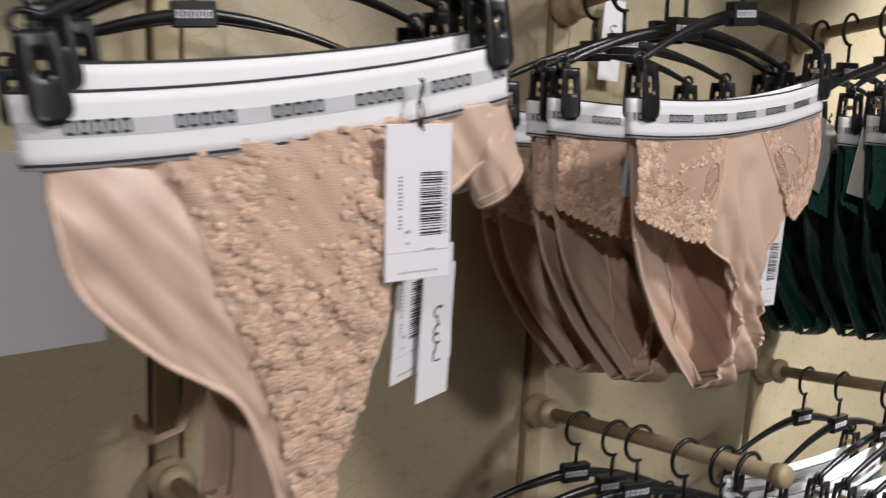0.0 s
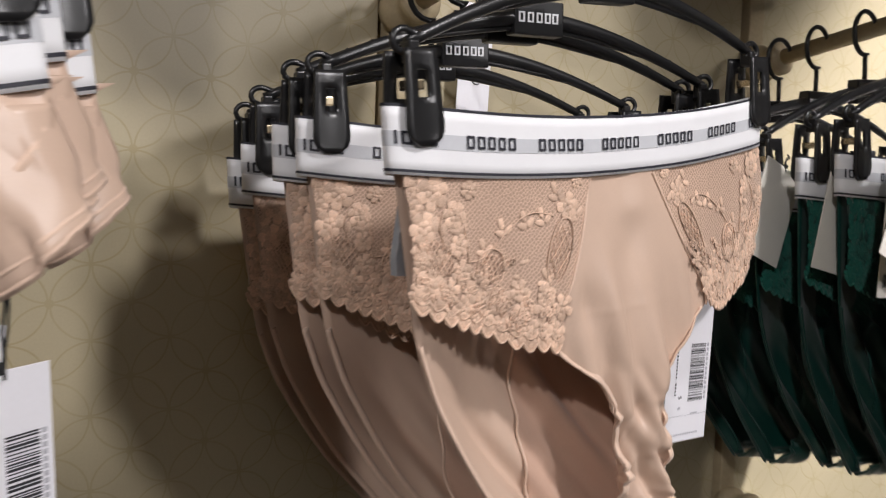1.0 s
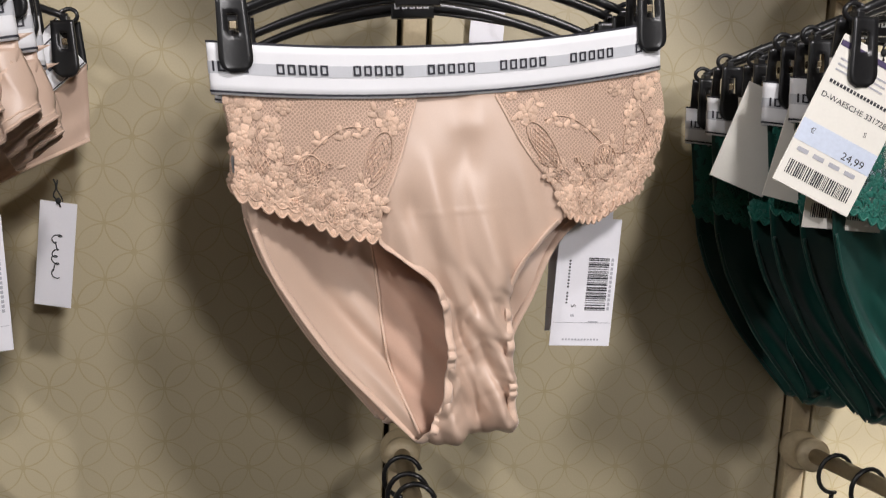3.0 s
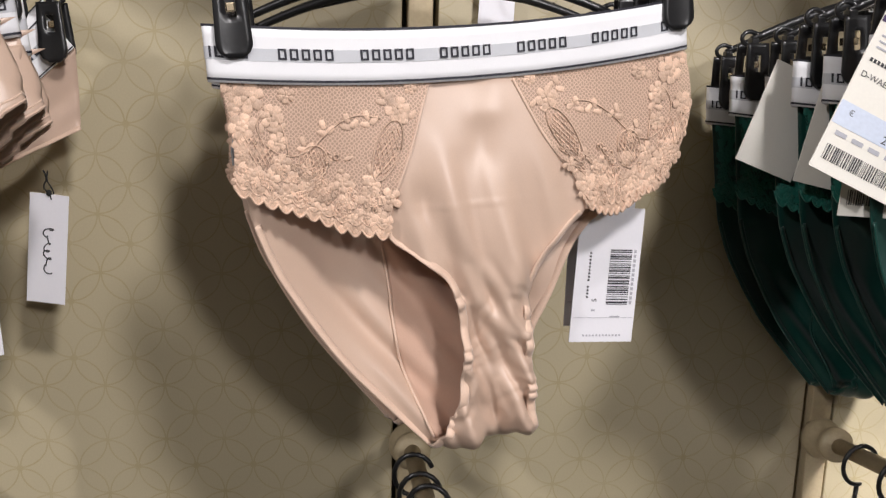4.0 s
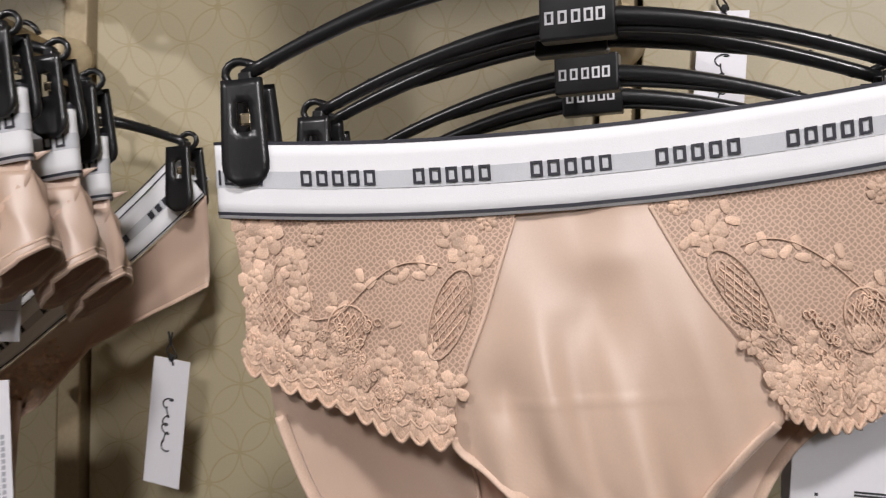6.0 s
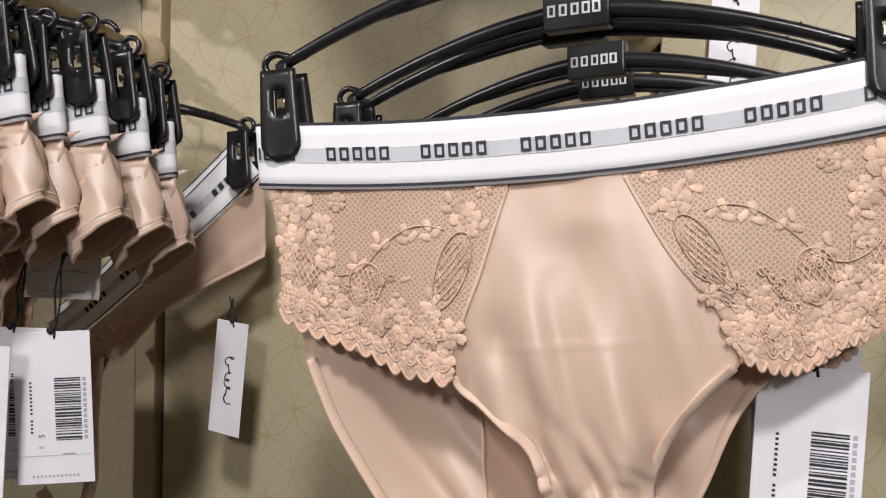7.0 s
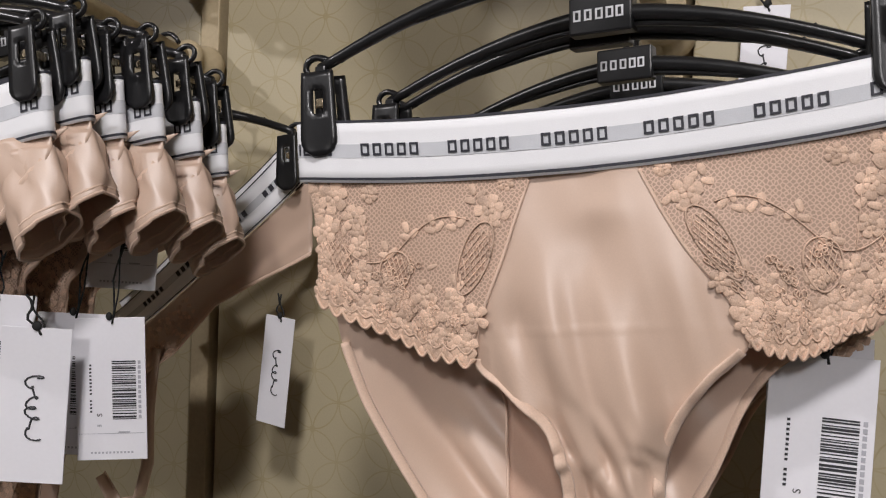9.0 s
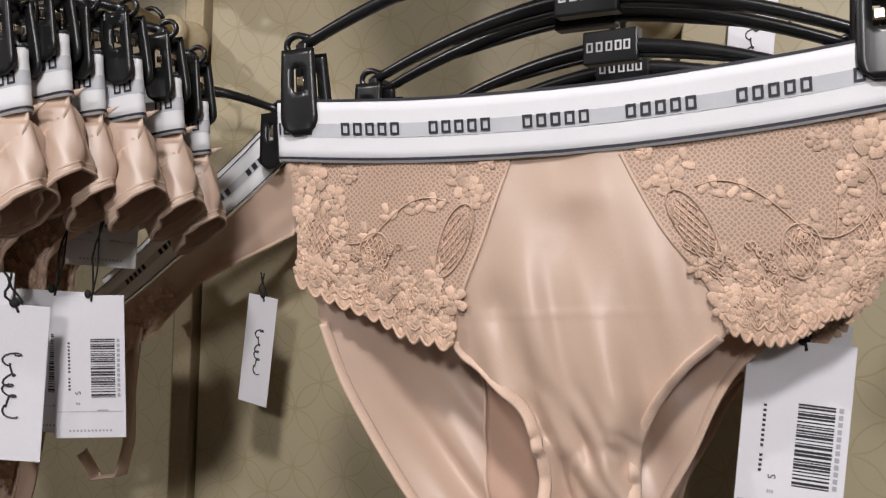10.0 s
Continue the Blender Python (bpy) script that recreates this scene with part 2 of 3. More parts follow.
plain("floor", -2.75, 2.75, -4.3, 0.15, -0.1, 0.0, FLOOR)


def upright(x):
    ob = thing("wall_upright", "slim beige-gold metal upright set between wall panels", "upright", "uprights")
    ob["kind"] = "structure"
    ob.matrix_world = pose(x, 0, 0)
    bm = box(bmesh.new(), -0.0105, 0.0105, -0.006, 0.03, 0.0, 2.95, 0.0012)
    part("rail", bm, BRASS, ob, smooth=False)
    return ob


for x in POSTS:
    upright(x)

SLOPE = 0.16
UPPER, LOWER = 1.530, 1.078


def arm(x, z, reach):
    """A round arm out from an upright, rising a little."""
    ob = thing("display_arm", "beige-gold round display arm with a turned collar", "display arm", "display arms")
    ob.matrix_world = pose(x, -0.006, z, math.degrees(-math.atan(SLOPE)))
    part("collar", lathe(bmesh.new(), [(0.0, 0.019), (-0.006, 0.020), (-0.012, 0.0185), (-0.016, 0.0145), (-0.024, 0.0135), (-0.027, 0.0165), (-0.033, 0.0165), (-0.036, 0.011)]), BRASS, ob)
    part("rod", lathe(bmesh.new(), [(-0.03, 0.0075), (-reach + 0.001, 0.0075), (-reach, 0.0065)]), BRASS, ob)
    part("end_stop", lathe(bmesh.new(), [(-reach + 0.008, 0.0095), (-reach - 0.001, 0.0105), (-reach - 0.004, 0.009)]), BRASS, ob)
    return ob


TOP = 1.985
for x in POSTS:
    arm(x, TOP, 0.335)
    arm(x, UPPER, 0.335)
    arm(x, LOWER, 0.335)


def rod_top(y, base):
    return base + 0.0078 + SLOPE * -y


# ---- hangers ----
SPAN = 0.1345
BRAND = (0.0, 0.0062, 0.0124, 0.0182, 0.0236)


def bar_z(x):
    return -0.066 - 0.034 * (abs(x) / SPAN) ** 1.7


def hanger(group):
    ob = thing("clip_hanger", "black plastic clip hanger hooked over a display arm", "hanger", group)
    bm = bmesh.new()
    n = 28
    tube(bm, [(SPAN * (2 * i / n - 1), 0, bar_z(SPAN * (2 * i / n - 1))) for i in range(n + 1)], [0.0029 + 0.0022 * (1 - abs(2 * i / n - 1)) for i in range(n + 1)], 8, 1.0)
    part("bar", bm, BLACK, ob)
    bm = bmesh.new()
    tube(bm, [(SPAN * 0.72 * (2 * i / n - 1), 0.0004, bar_z(SPAN * 0.72 * (2 * i / n - 1)) - 0.0055 * (1 - abs(2 * i / n - 1) ** 3)) for i in range(n + 1)], 0.0017, 6)
    part("rib", bm, BLACK, ob)
    bm = box(bmesh.new(), -0.0175, 0.0175, -0.0052, 0.0052, -0.0765, -0.0560, 0.0012)
    part("size_plate", bm, BLACK, ob, smooth=False)
    for dx in BRAND:
        x = -0.0148 + dx
        bm = bmesh.new()
        for xa, xb, za, zb in ((0.0, 0.0011, -0.0692, -0.0632), (0.0031, 0.0042, -0.0692, -0.0632), (0.0011, 0.0031, -0.0692, -0.0682), (0.0011, 0.0031, -0.0642, -0.0632)):
            box(bm, x + xa, x + xb, -0.0056, -0.0051, za, zb)
        part("mark", bm, GREY, ob, smooth=False)
    bm = bmesh.new()
    pts = [(0, 0, -0.06), (0, 0, -0.036)]
    for k in range(15):
        a = -0.5 * math.pi - 0.2 + k * (1.42 * math.pi) / 14
        pts.append((-0.0165 * math.cos(a + math.pi) * -1 * 1.0, 0, -0.0165 + 0.0185 * math.sin(a)))
    tube(bm, pts, 0.0021, 8)
    part("hook", bm, BLACK, ob)
    for s in (-1, 1):
        bm = bmesh.new()
        ring = []
        for k in range(13):
            a = math.pi * (0.15 + 1.75 * k / 12)
            ring.append((s * (SPAN + 0.002 - 0.0062 * math.cos(a)), 0, bar_z(SPAN) + 0.001 + 0.0052 * math.sin(a)))
        tube(bm, ring, 0.0018, 6)
        part("loop", bm, BLACK, ob)
        bm = bmesh.new()
        tube(bm, [(s * (SPAN - 0.001), 0, -0.0945), (s * (SPAN - 0.006), 0, -0.0965), (s * (SPAN - 0.012), 0, -0.0968), (s * (SPAN - 0.019), 0, -0.0935), (s * (SPAN - 0.027), 0, -0.0885), (s * (SPAN - 0.0295), 0, -0.0850)], [0.0018, 0.0018, 0.0017, 0.0015, 0.0013, 0.0012], 6)
        part("prong", bm, BLACK, ob)
        clip(ob, s * (SPAN - 0.0015))
    return ob


def clip(ob, x):
    """Two jaws, a slot and a sprung steel bridge."""
    zt, zb = -0.103, -0.1465
    for front in (-1, 1):
        bm = bmesh.new()
        w0, w1 = 0.0086, 0.0104

        def jaw(u, v):
            z = zt + (zb - zt) * v
            w = w0 + (w1 - w0) * v
            if v > 0.8:
                w *= math.sqrt(max(0.05, 1 - ((v - 0.8) / 0.215) ** 2))
            lean = -0.0078 - 0.0030 * v + 0.0012 * v * v
            return Vector((x + w * (2 * u - 1), front * -lean - front * 0.0008 * math.sin(math.pi * u), z))

        grid(bm, jaw, 6, 14)
        mid = [f for f in bm.faces if zt - 0.009 > f.calc_center_median().z > zt - 0.0205 and abs(f.calc_center_median().x - x) < 0.003]
        bmesh.ops.delete(bm, geom=mid, context="FACES")
        part("jaw", bm, BLACK, ob, thick=0.0022)
    bm = box(bmesh.new(), x - 0.0026, x + 0.0026, -0.0068, 0.0068, zt - 0.0185, zt - 0.0135, 0.0008)
    part("spring", bm, METAL, ob, "gilt steel clip spring", smooth=False)
    bm = box(bmesh.new(), x - 0.003, x + 0.003, -0.004, 0.004, zt - 0.006, zt + 0.004, 0.001)
    part("pivot", bm, BLACK, ob, smooth=False)


# ---- garments ----
WAIST = 0.1455
SHIFT = -0.0035


def belly(x, z, depth):
    return depth * math.sqrt(max(0.0, 1 - ((x - SHIFT) / (WAIST + 0.0035)) ** 2))


BRIEF_CUT, THONG_CUT = (0.002, 0.44, 0.0315), (0.0, 0.307, 0.0372)
BANDH = BRIEF_CUT[2]


def band_top(x, cut=BRIEF_CUT):
    return -0.136 + cut[0] * x + cut[1] * x * x



def band_point(a, h, out=0.0, depth=0.0105, cut=BRIEF_CUT):
    """a: turn round the waist, 0.75 at the middle of the front; h: 0 at the top."""
    c, s = math.cos(2 * math.pi * a), math.sin(2 * math.pi * a)
    x = (WAIST + out) * math.copysign(abs(c) ** 0.6, c)
    y = (depth + out) * math.copysign(abs(s) ** 0.75, s)
    z = band_top(x + SHIFT, cut) - h * cut[2] - (0.002 if s > 0 else 0.0) * s
    return Vector((x + SHIFT, y + 0.0006 * math.sin(x * 70 + h), z))


def front_turn(x):
    """The turn at which the front of the band is at x."""
    x = x - SHIFT
    c = math.copysign(min(1, abs(x) / WAIST) ** (1 / 0.6), x)
    return 1 - math.acos(max(-1, min(1, c))) / (2 * math.pi)


def waistband(ob, words, cut=BRIEF_CUT):
    bm = bmesh.new()
    grid(bm, lambda u, v: band_point(u, v, cut=cut), 96, 5, True)
    band = part("waistband", bm, WHITE, ob, "white elastic waistband", thick=0.0012)
    for name, h0, h1, mat in (("stripe", 0.385, 0.605, STRIPE), ("edging", 0.0, 0.042, INK), ("edging", 0.918, 0.96, INK)):
        bm = bmesh.new()
        grid(bm, lambda u, v: band_point(u, h0 + (h1 - h0) * v, 0.0009, cut=cut), 96, 1, True)
        part(name, bm, mat, band)
    for x0 in words:
        bm = bmesh.new()
        for k in range(5):
            xa = x0 + 0.0064 * k
            for fa, fb, ha, hb in ((0.0, 0.0012, 0.375, 0.565), (0.0034, 0.0046, 0.375, 0.565), (0.0012, 0.0034, 0.375, 0.408), (0.0012, 0.0034, 0.532, 0.565)):
                if abs(xa + fa - SHIFT) > WAIST - 0.003 or abs(xa + fb - SHIFT) > WAIST - 0.003:
                    continue
                grid(bm, lambda u, v: band_point(front_turn(xa + fa + (fb - fa) * u), ha + (hb - ha) * v, 0.0015, cut=cut), 2, 1)
        if len(bm.faces):
            part("woven_mark", bm, INK, band, "black woven mark")
        else:
            bm.free()
    return band


def petal(bm, at, normal, turn, a, b, cup=0.3):
    """A flat little petal of thread with a thin raised rim and a sunk middle."""
    side = normal.orthogonal().normalized()
    side = Matrix.Rotation(turn, 3, normal) @ side
    up = normal.cross(side)
    c = bm.verts.new(at + normal * 0.00005)
    rim, lip = [], []
    for k in range(9):
        t = 2 * math.pi * k / 9
        d = side * math.cos(t) * a * (1 - 0.2 * math.cos(2 * t)) + up * math.sin(t) * b * (1 + 0.3 * math.cos(t))
        rim.append(bm.verts.new(at + d * 0.80 + normal * (0.00012 + 0.04 * cup * b * (0.4 + 0.6 * math.cos(t)))))
        lip.append(bm.verts.new(at + d - normal * 0.00012))
    for k in range(9):
        j = (k + 1) % 9
        bm.faces.new((c, rim[k], rim[j]))
        bm.faces.new((rim[k], lip[k], lip[j], rim[j]))


def flower(bm, at, normal, size, rng, n=6):
    side = normal.orthogonal().normalized()
    t0 = rng.uniform(0, 6)
    for k in range(n):
        t = t0 + 2 * math.pi * k / n
        d = Matrix.Rotation(t, 3, normal) @ side
        base = side.cross(d).dot(normal)
        ang = math.atan2(base, side.dot(d))
        petal(bm, at + d * size * 0.62, normal, ang, size * 0.5, size * 0.36 * rng.uniform(0.85, 1.15), rng.uniform(0.25, 0.5))
    for k in range(n - 1):
        t = t0 + 0.5 + 2 * math.pi * k / (n - 1)
        d = Matrix.Rotation(t, 3, normal) @ side
        ang = math.atan2(side.cross(d).dot(normal), side.dot(d))
        petal(bm, at + d * size * 0.27 + normal * 0.0003, normal, ang, size * 0.27, size * 0.2, 0.6)


def lace_wing(ob, f, seed, mats, inner):
    """A tulle wing f(u, v) with thread flowers, vines and a scalloped edge; u = 1 is the seam when inner is 1."""
    lace, tulle = mats
    rng = random.Random(seed)

    def edge_drop(u):
        return 0.0042 * abs(math.sin(u * math.pi * 11))

    def surf(u, v):
        p = f(u, v)
        if v > 0.8:
            p = p + Vector((0, 0, -edge_drop(u) * (v - 0.8) / 0.2))
        return p

    def at(u, v, off=0.0004):
        p = surf(u, v)
        du = surf(min(1, u + 0.01), v) - surf(max(0, u - 0.01), v)
        dv = surf(u, min(1, v + 0.01)) - surf(u, max(0, v - 0.01))
        n = du.cross(dv).normalized()
        if n.y > 0:
            n = -n
        if n.y > -0.7:
            n = Vector((0, -1, 0))
        return p + n * off, n

    bm = bmesh.new()
    grid(bm, surf, 60, 36)
    wing = part("lace_wing", bm, tulle, ob, "sheer tulle side panel with floral lace")
    bm = bmesh.new()
    U = (lambda u: u) if inner else (lambda u: 1 - u)
    # scalloped lower edge
    for k in range(33):
        u = (k + 0.5) / 33
        p, n = at(u, 0.965, 0.0003)
        petal(bm, p, n, 1.57, rng.uniform(0.0030, 0.0038), rng.uniform(0.0018, 0.0023), 0.3)
    # rows of overlapping flowers over the lower border, leaves between them
    for row, (v0, size, count) in enumerate(((0.91, 0.0058, 11), (0.80, 0.0066, 8), (0.69, 0.0052, 5))):
        for k in range(count):
            u = (k + 0.3 + 0.4 * (row % 2) + rng.uniform(-0.22, 0.22)) / count
            p, n = at(max(0.03, min(0.97, u)), v0 + rng.uniform(-0.035, 0.025), 0.0004 + 0.0002 * row)
            flower(bm, p, n, size * rng.uniform(0.8, 1.2), rng, rng.choice((5, 6, 6)))
    for k in range(70):
        u = rng.random()
        v = 1 - abs(rng.gauss(0, 0.16)) - 0.03
        if v < 0.5:
            continue
        p, n = at(u, min(0.97, v), rng.uniform(0.0002, 0.0005))
        petal(bm, p, n, rng.uniform(0, 6.3), rng.uniform(0.0022, 0.0042), rng.uniform(0.0009, 0.0016), rng.uniform(0.1, 0.4))
    for k in range(60):
        u = U(abs(rng.gauss(0, 0.09)) + 0.01)
        v = rng.uniform(0.05, 0.9)
        p, n = at(max(0, min(1, u)), v, rng.uniform(0.0002, 0.0006))
        petal(bm, p, n, rng.uniform(0, 6.3), rng.uniform(0.002, 0.0038), rng.uniform(0.0015, 0.0025), rng.uniform(0.1, 0.4))
    for u, v, sz in ((0.12, 0.16, 0.0085), (0.22, 0.3, 0.0068), (0.06, 0.42, 0.0075), (0.86, 0.2, 0.0072), (0.3, 0.12, 0.0048), (0.9, 0.06, 0.004), (0.25, 0.5, 0.0055)):
        p, n = at(U(u), v, 0.0007)
        flower(bm, p, n, sz, rng, 6)
    tagged(part("lace_applique", bm, lace, wing, "raised lace flowers and scallops"), kind="stuff")
    # vines and ring motifs
    bm = bmesh.new()

    def vine(points, r=0.00034):
        tube(bm, [at(U(u), v, 0.0007)[0] for u, v in points], r, 5)

    for v, r in ((0.992, 0.0008), (0.935, 0.0005)):
        tube(bm, [at(k / 132, v, 0.0006)[0] for k in range(133)], r, 5)
    vine([(0.44 + 0.34 * t, 0.52 - 0.26 * t - 0.12 * math.sin(t * 3.14)) for t in [k / 14 for k in range(15)]])
    vine([(0.30 + 0.16 * math.cos(t), 0.40 + 0.20 * math.sin(t)) for t in [0.4 + 0.25 * k for k in range(15)]])
    vine([(0.2 + 0.12 * t, 0.25 + 0.3 * t - 0.08 * math.sin(t * 4)) for t in [k / 10 for k in range(11)]])
    for cu, cv, ru, rv in ((0.46, 0.62, 0.085, 0.13), (0.86, 0.47, 0.075, 0.2)):
        vine([(cu + ru * math.cos(t), cv + rv * math.sin(t)) for t in [2 * math.pi * k / 20 for k in range(21)]], 0.00048)
    for cu, cv, ru, rv, step in ((0.46, 0.62, 0.075, 0.115, 0.028), (0.86, 0.47, 0.066, 0.18, 0.03), (0.12, 0.62, 0.11, 0.14, 0.03)):
        for s in (1, -1):
            k = -0.3
            while k < 0.3:
                pts = []
                for q in range(13):
                    t = (q / 12 - 0.5) * 2 * rv
                    uu = cu + k + s * t * 0.45
                    if ((uu - cu) / ru) ** 2 + (t / rv) ** 2 < 1:
                        pts.append((uu, cv + t))
                if len(pts) > 2:
                    vine(pts, 0.0003)
                k += step
    # open honeycomb between the flowers
    for k in range(26):
        cu, cv = rng.uniform(0.04, 0.96), 1 - abs(rng.gauss(0, 0.13)) - 0.12
        for q in range(5):
            u, v = cu + rng.uniform(-0.03, 0.03), cv + rng.uniform(-0.04, 0.04)
            if 0.02 < u < 0.98 and 0.3 < v < 0.95:
                tube(bm, [at(u + 0.014 * math.cos(t), v + 0.019 * math.sin(t), 0.0009)[0] for t in [2 * math.pi * w / 8 for w in range(9)]], 0.00035, 4)
    # leaves along the seam
    for u, v in ((0.8, 0.62), (0.68, 0.72), (0.78, 0.12), (0.24, 0.38), (0.62, 0.30), (0.5, 0.36), (0.72, 0.27), (0.40, 0.5), (0.92, 0.25)):
        for w in range(3):
            p, n = at(max(0.02, min(0.98, U(u + 0.03 * math.cos(w * 2.1)))), v + 0.035 * math.sin(w * 2.1), 0.0006)
            petal(bm, p, n, w * 2.1, 0.0036, 0.0017, 0.4)
    tagged(part("lace_cording", bm, lace, wing, "corded vines and net motifs"), kind="stuff")
    return wing


def brief(label, group, satin, trim, lining, lace, tulle, words=True):
    """A high-waisted brief hanging open from its clips; the front faces -y."""
    ob = thing("high_waist_brief", label, "brief", group)
    waistband(ob, [-0.1555, -0.1092, -0.0640, -0.0187, 0.0276, 0.0742, 0.1205] if words else [])

    def yf(x, z):
        drop = max(0.0, -0.17 - z)
        return -belly(x, z, 0.0095) - 0.010 * math.sin(min(1.0, drop / 0.2) * math.pi) * max(0, 1 - (x - 0.012) ** 2 / 0.012)

    left = [(-0.160, -0.0235), (-0.20, -0.0385), (-0.2523, -0.0577), (-0.267, -0.043), (-0.282, -0.0265), (-0.297, -0.0205), (-0.3146, -0.0180), (-0.3635, -0.0226), (-0.385, -0.031), (-0.398, -0.0390)]
    right = [(-0.160, 0.0205), (-0.20, 0.0395), (-0.247, 0.0668), (-0.264, 0.050), (-0.280, 0.0370), (-0.298, 0.0285), (-0.3187, 0.0260), (-0.3757, 0.0265), (-0.389, 0.0283), (-0.398, 0.029)]

    def wrinkle(x, z, xl, xr):
        d = max(0.0, min(1.0, (-0.205 - z) / 0.07))
        top = max(0.0, min(1.0, (-0.175 - z) / 0.03))
        g = max(0.0, min(1.0, (-0.27 - z) / 0.03))
        e = min(x - xl, xr - x)
        w = 0.0115 * noise.noise((x * 46 + z * 10, 3.1, z * 9)) * (0.22 + 1.0 * d) + 0.0016 * noise.noise((x * 150 + z * 20, 1.7, z * 22)) * d
        w += 0.0042 * math.exp(-((x + 0.016 + 0.10 * (z + 0.25)) / 0.0085) ** 2) * top * math.exp(-((z + 0.262) / 0.05) ** 2)
        w += 0.0032 * math.exp(-((x - 0.022 + 0.15 * (z + 0.29)) / 0.0045) ** 2) * top * math.exp(-((z + 0.29) / 0.04) ** 2)
        w += 0.0016 * math.exp(-((x - 0.006) / 0.012) ** 2) * math.exp(-((z + 0.186) / 0.008) ** 2)
        w -= 0.0022 * math.exp(-((x - 0.001) / 0.009) ** 2) * math.exp(-((z + 0.206) / 0.014) ** 2)
        w -= 0.0030 * math.exp(-((x + 0.036) / 0.006) ** 2) * math.exp(-((z + 0.236) / 0.012) ** 2)
        w += 0.0004 * math.exp(-((z + 0.2395 + 0.02 * x) / 0.0008) ** 2)
        w += g * 0.0015 * math.exp(-e / 0.011) * math.sin(z * 430 + 9.0 * noise.noise((x * 60, 1, z * 45)))
        w += g * 0.0080 * noise.noise((x * 118 + z * 46, 8.0, z * 30 - x * 20))
        return w

    def centre(u, v):
        z = -0.160 - 0.238 * v
        xl, xr = poly(z, left), poly(z, right)
        x = xl + (xr - xl) * u
        tuck = max(0.0, v - 0.93) / 0.07
        return Vector((x, yf(x, z) - wrinkle(x, z, xl, xr) + 0.019 * tuck * tuck, z - 0.003 * math.sin(math.pi * u) * tuck))

    bm = bmesh.new()
    grid(bm, centre, 46, 120)
    front = part("front_panel", bm, satin, ob, "smooth satin front panel", thick=0.0009)
    for u in (0.0, 1.0):
        bm = bmesh.new()
        tube(bm, [centre(u, 0.036 + k / 90 * 0.342) + Vector((0, -0.0008 - 0.00012 * (k % 2), 0)) for k in range(91)], 0.0009, 6)
        part("seam", bm, trim, front)
        bm = bmesh.new()
        tube(bm, [centre(u, 0.385 + 0.615 * k / 120) + Vector(((0.002 if u == 0 else -0.002), -0.0006 - 0.00010 * (k % 2), 0)) for k in range(121)], 0.0030, 8, 0.30)
        part("leg_elastic", bm, trim, front)
    # the wings
    def lwing(u, v):
        z_in = -0.160 - 0.0923 * v
        xi = poly(z_in, left)
        xo = -0.1440 + 0.002 * v + 0.003 * math.sin(v * 3.1)
        top = band_top(xo + (xi - xo) * u) - BANDH + 0.003
        low = -0.2175 - 0.0348 * u ** 0.8 - 0.003 * math.exp(-((u - 0.72) / 0.14) ** 2)
        x = xo + (xi - xo) * u
        z = top + (low - top) * v
        if u > 0.9:
            z += (z_in - z) * (u - 0.9) / 0.1
        return Vector((x, yf(x, z) - 0.0016 * math.sin(u * 9) * (v - 0.1) - 0.0008, z))

    def rwing(u, v):
        z_in = -0.160 - 0.087 * v
        xi = poly(z_in, right)
        xo = 0.1395 + 0.0085 * math.sin(v * 2.2) - 0.030 * v * v * v
        x = xi + (xo - xi) * u
        top = band_top(x) - BANDH + 0.003
        low = -0.247 - 0.006 * math.sin(math.pi * min(1, u * 1.3)) + 0.012 * max(0, u - 0.45)
        z = top + (low - top) * v
        if u < 0.1:
            z += (z_in - z) * (0.1 - u) / 0.1
        return Vector((x, yf(min(x, 0.140), z) - 0.0016 * math.sin(u * 8 + 1) * (v - 0.1) - 0.0008, z))

    lace_wing(ob, lwing, 5, (lace, tulle), 1)
    lace_wing(ob, rwing, 9, (lace, tulle), 0)
    # the back, seen through the leg openings
    bl = [(-0.155, -0.1430), (-0.237, -0.1345), (-0.258, -0.129), (-0.279, -0.1210), (-0.330, -0.0925), (-0.3667, -0.0647), (-0.398, -0.0390)]
    br = [(-0.155, 0.1390), (-0.230, 0.130), (-0.2625, 0.0767), (-0.310, 0.0480), (-0.337, 0.0335), (-0.380, 0.0285), (-0.398, 0.029)]

    def back(u, v):
        z = -0.155 - 0.243 * v
        xl, xr = poly(z, bl), poly(z, br)
        x = xl + (xr - xl) * u
        y = belly(x, z, 0.0095) + 0.020 * math.sin(min(1, v * 1.02) * math.pi) * math.sin(math.pi * u) + 0.013 * noise.noise(((x * 0.8 + z * 0.6) * 62, 5, (x * 0.6 - z * 0.8) * 9)) * min(1, 6 * u) * min(1, 6 - 6 * u)
        return Vector((x, max(min(y, 0.034), yf(x, z) + 0.004), z))

    bm = bmesh.new()
    grid(bm, back, 44, 60)
    rear = part("back_panel", bm, satin, ob, "satin back panel", thick=0.0009)

    def inner(u, v):
        z = -0.232 - 0.160 * v
        xa, xb = -0.066 + 0.17 * (-0.232 - z) + 0.004 * math.sin(7 * v), 0.024
        x = xa + (xb - xa) * u
        xl, xr = poly(z, bl), poly(z, br)
        return back((x - xl) / (xr - xl), (-0.155 - z) / 0.243) + Vector((0, -0.0016, 0))

    bm = bmesh.new()
    grid(bm, inner, 24, 40)
    gusset = part("lining", bm, lining, ob, "matt cotton lining", thick=0.0006)
    bm = bmesh.new()
    tube(bm, [inner(0.0, k / 40) + Vector((0, -0.0005, 0)) for k in range(41)], 0.0009, 6)
    part("seam", bm, trim, gusset)
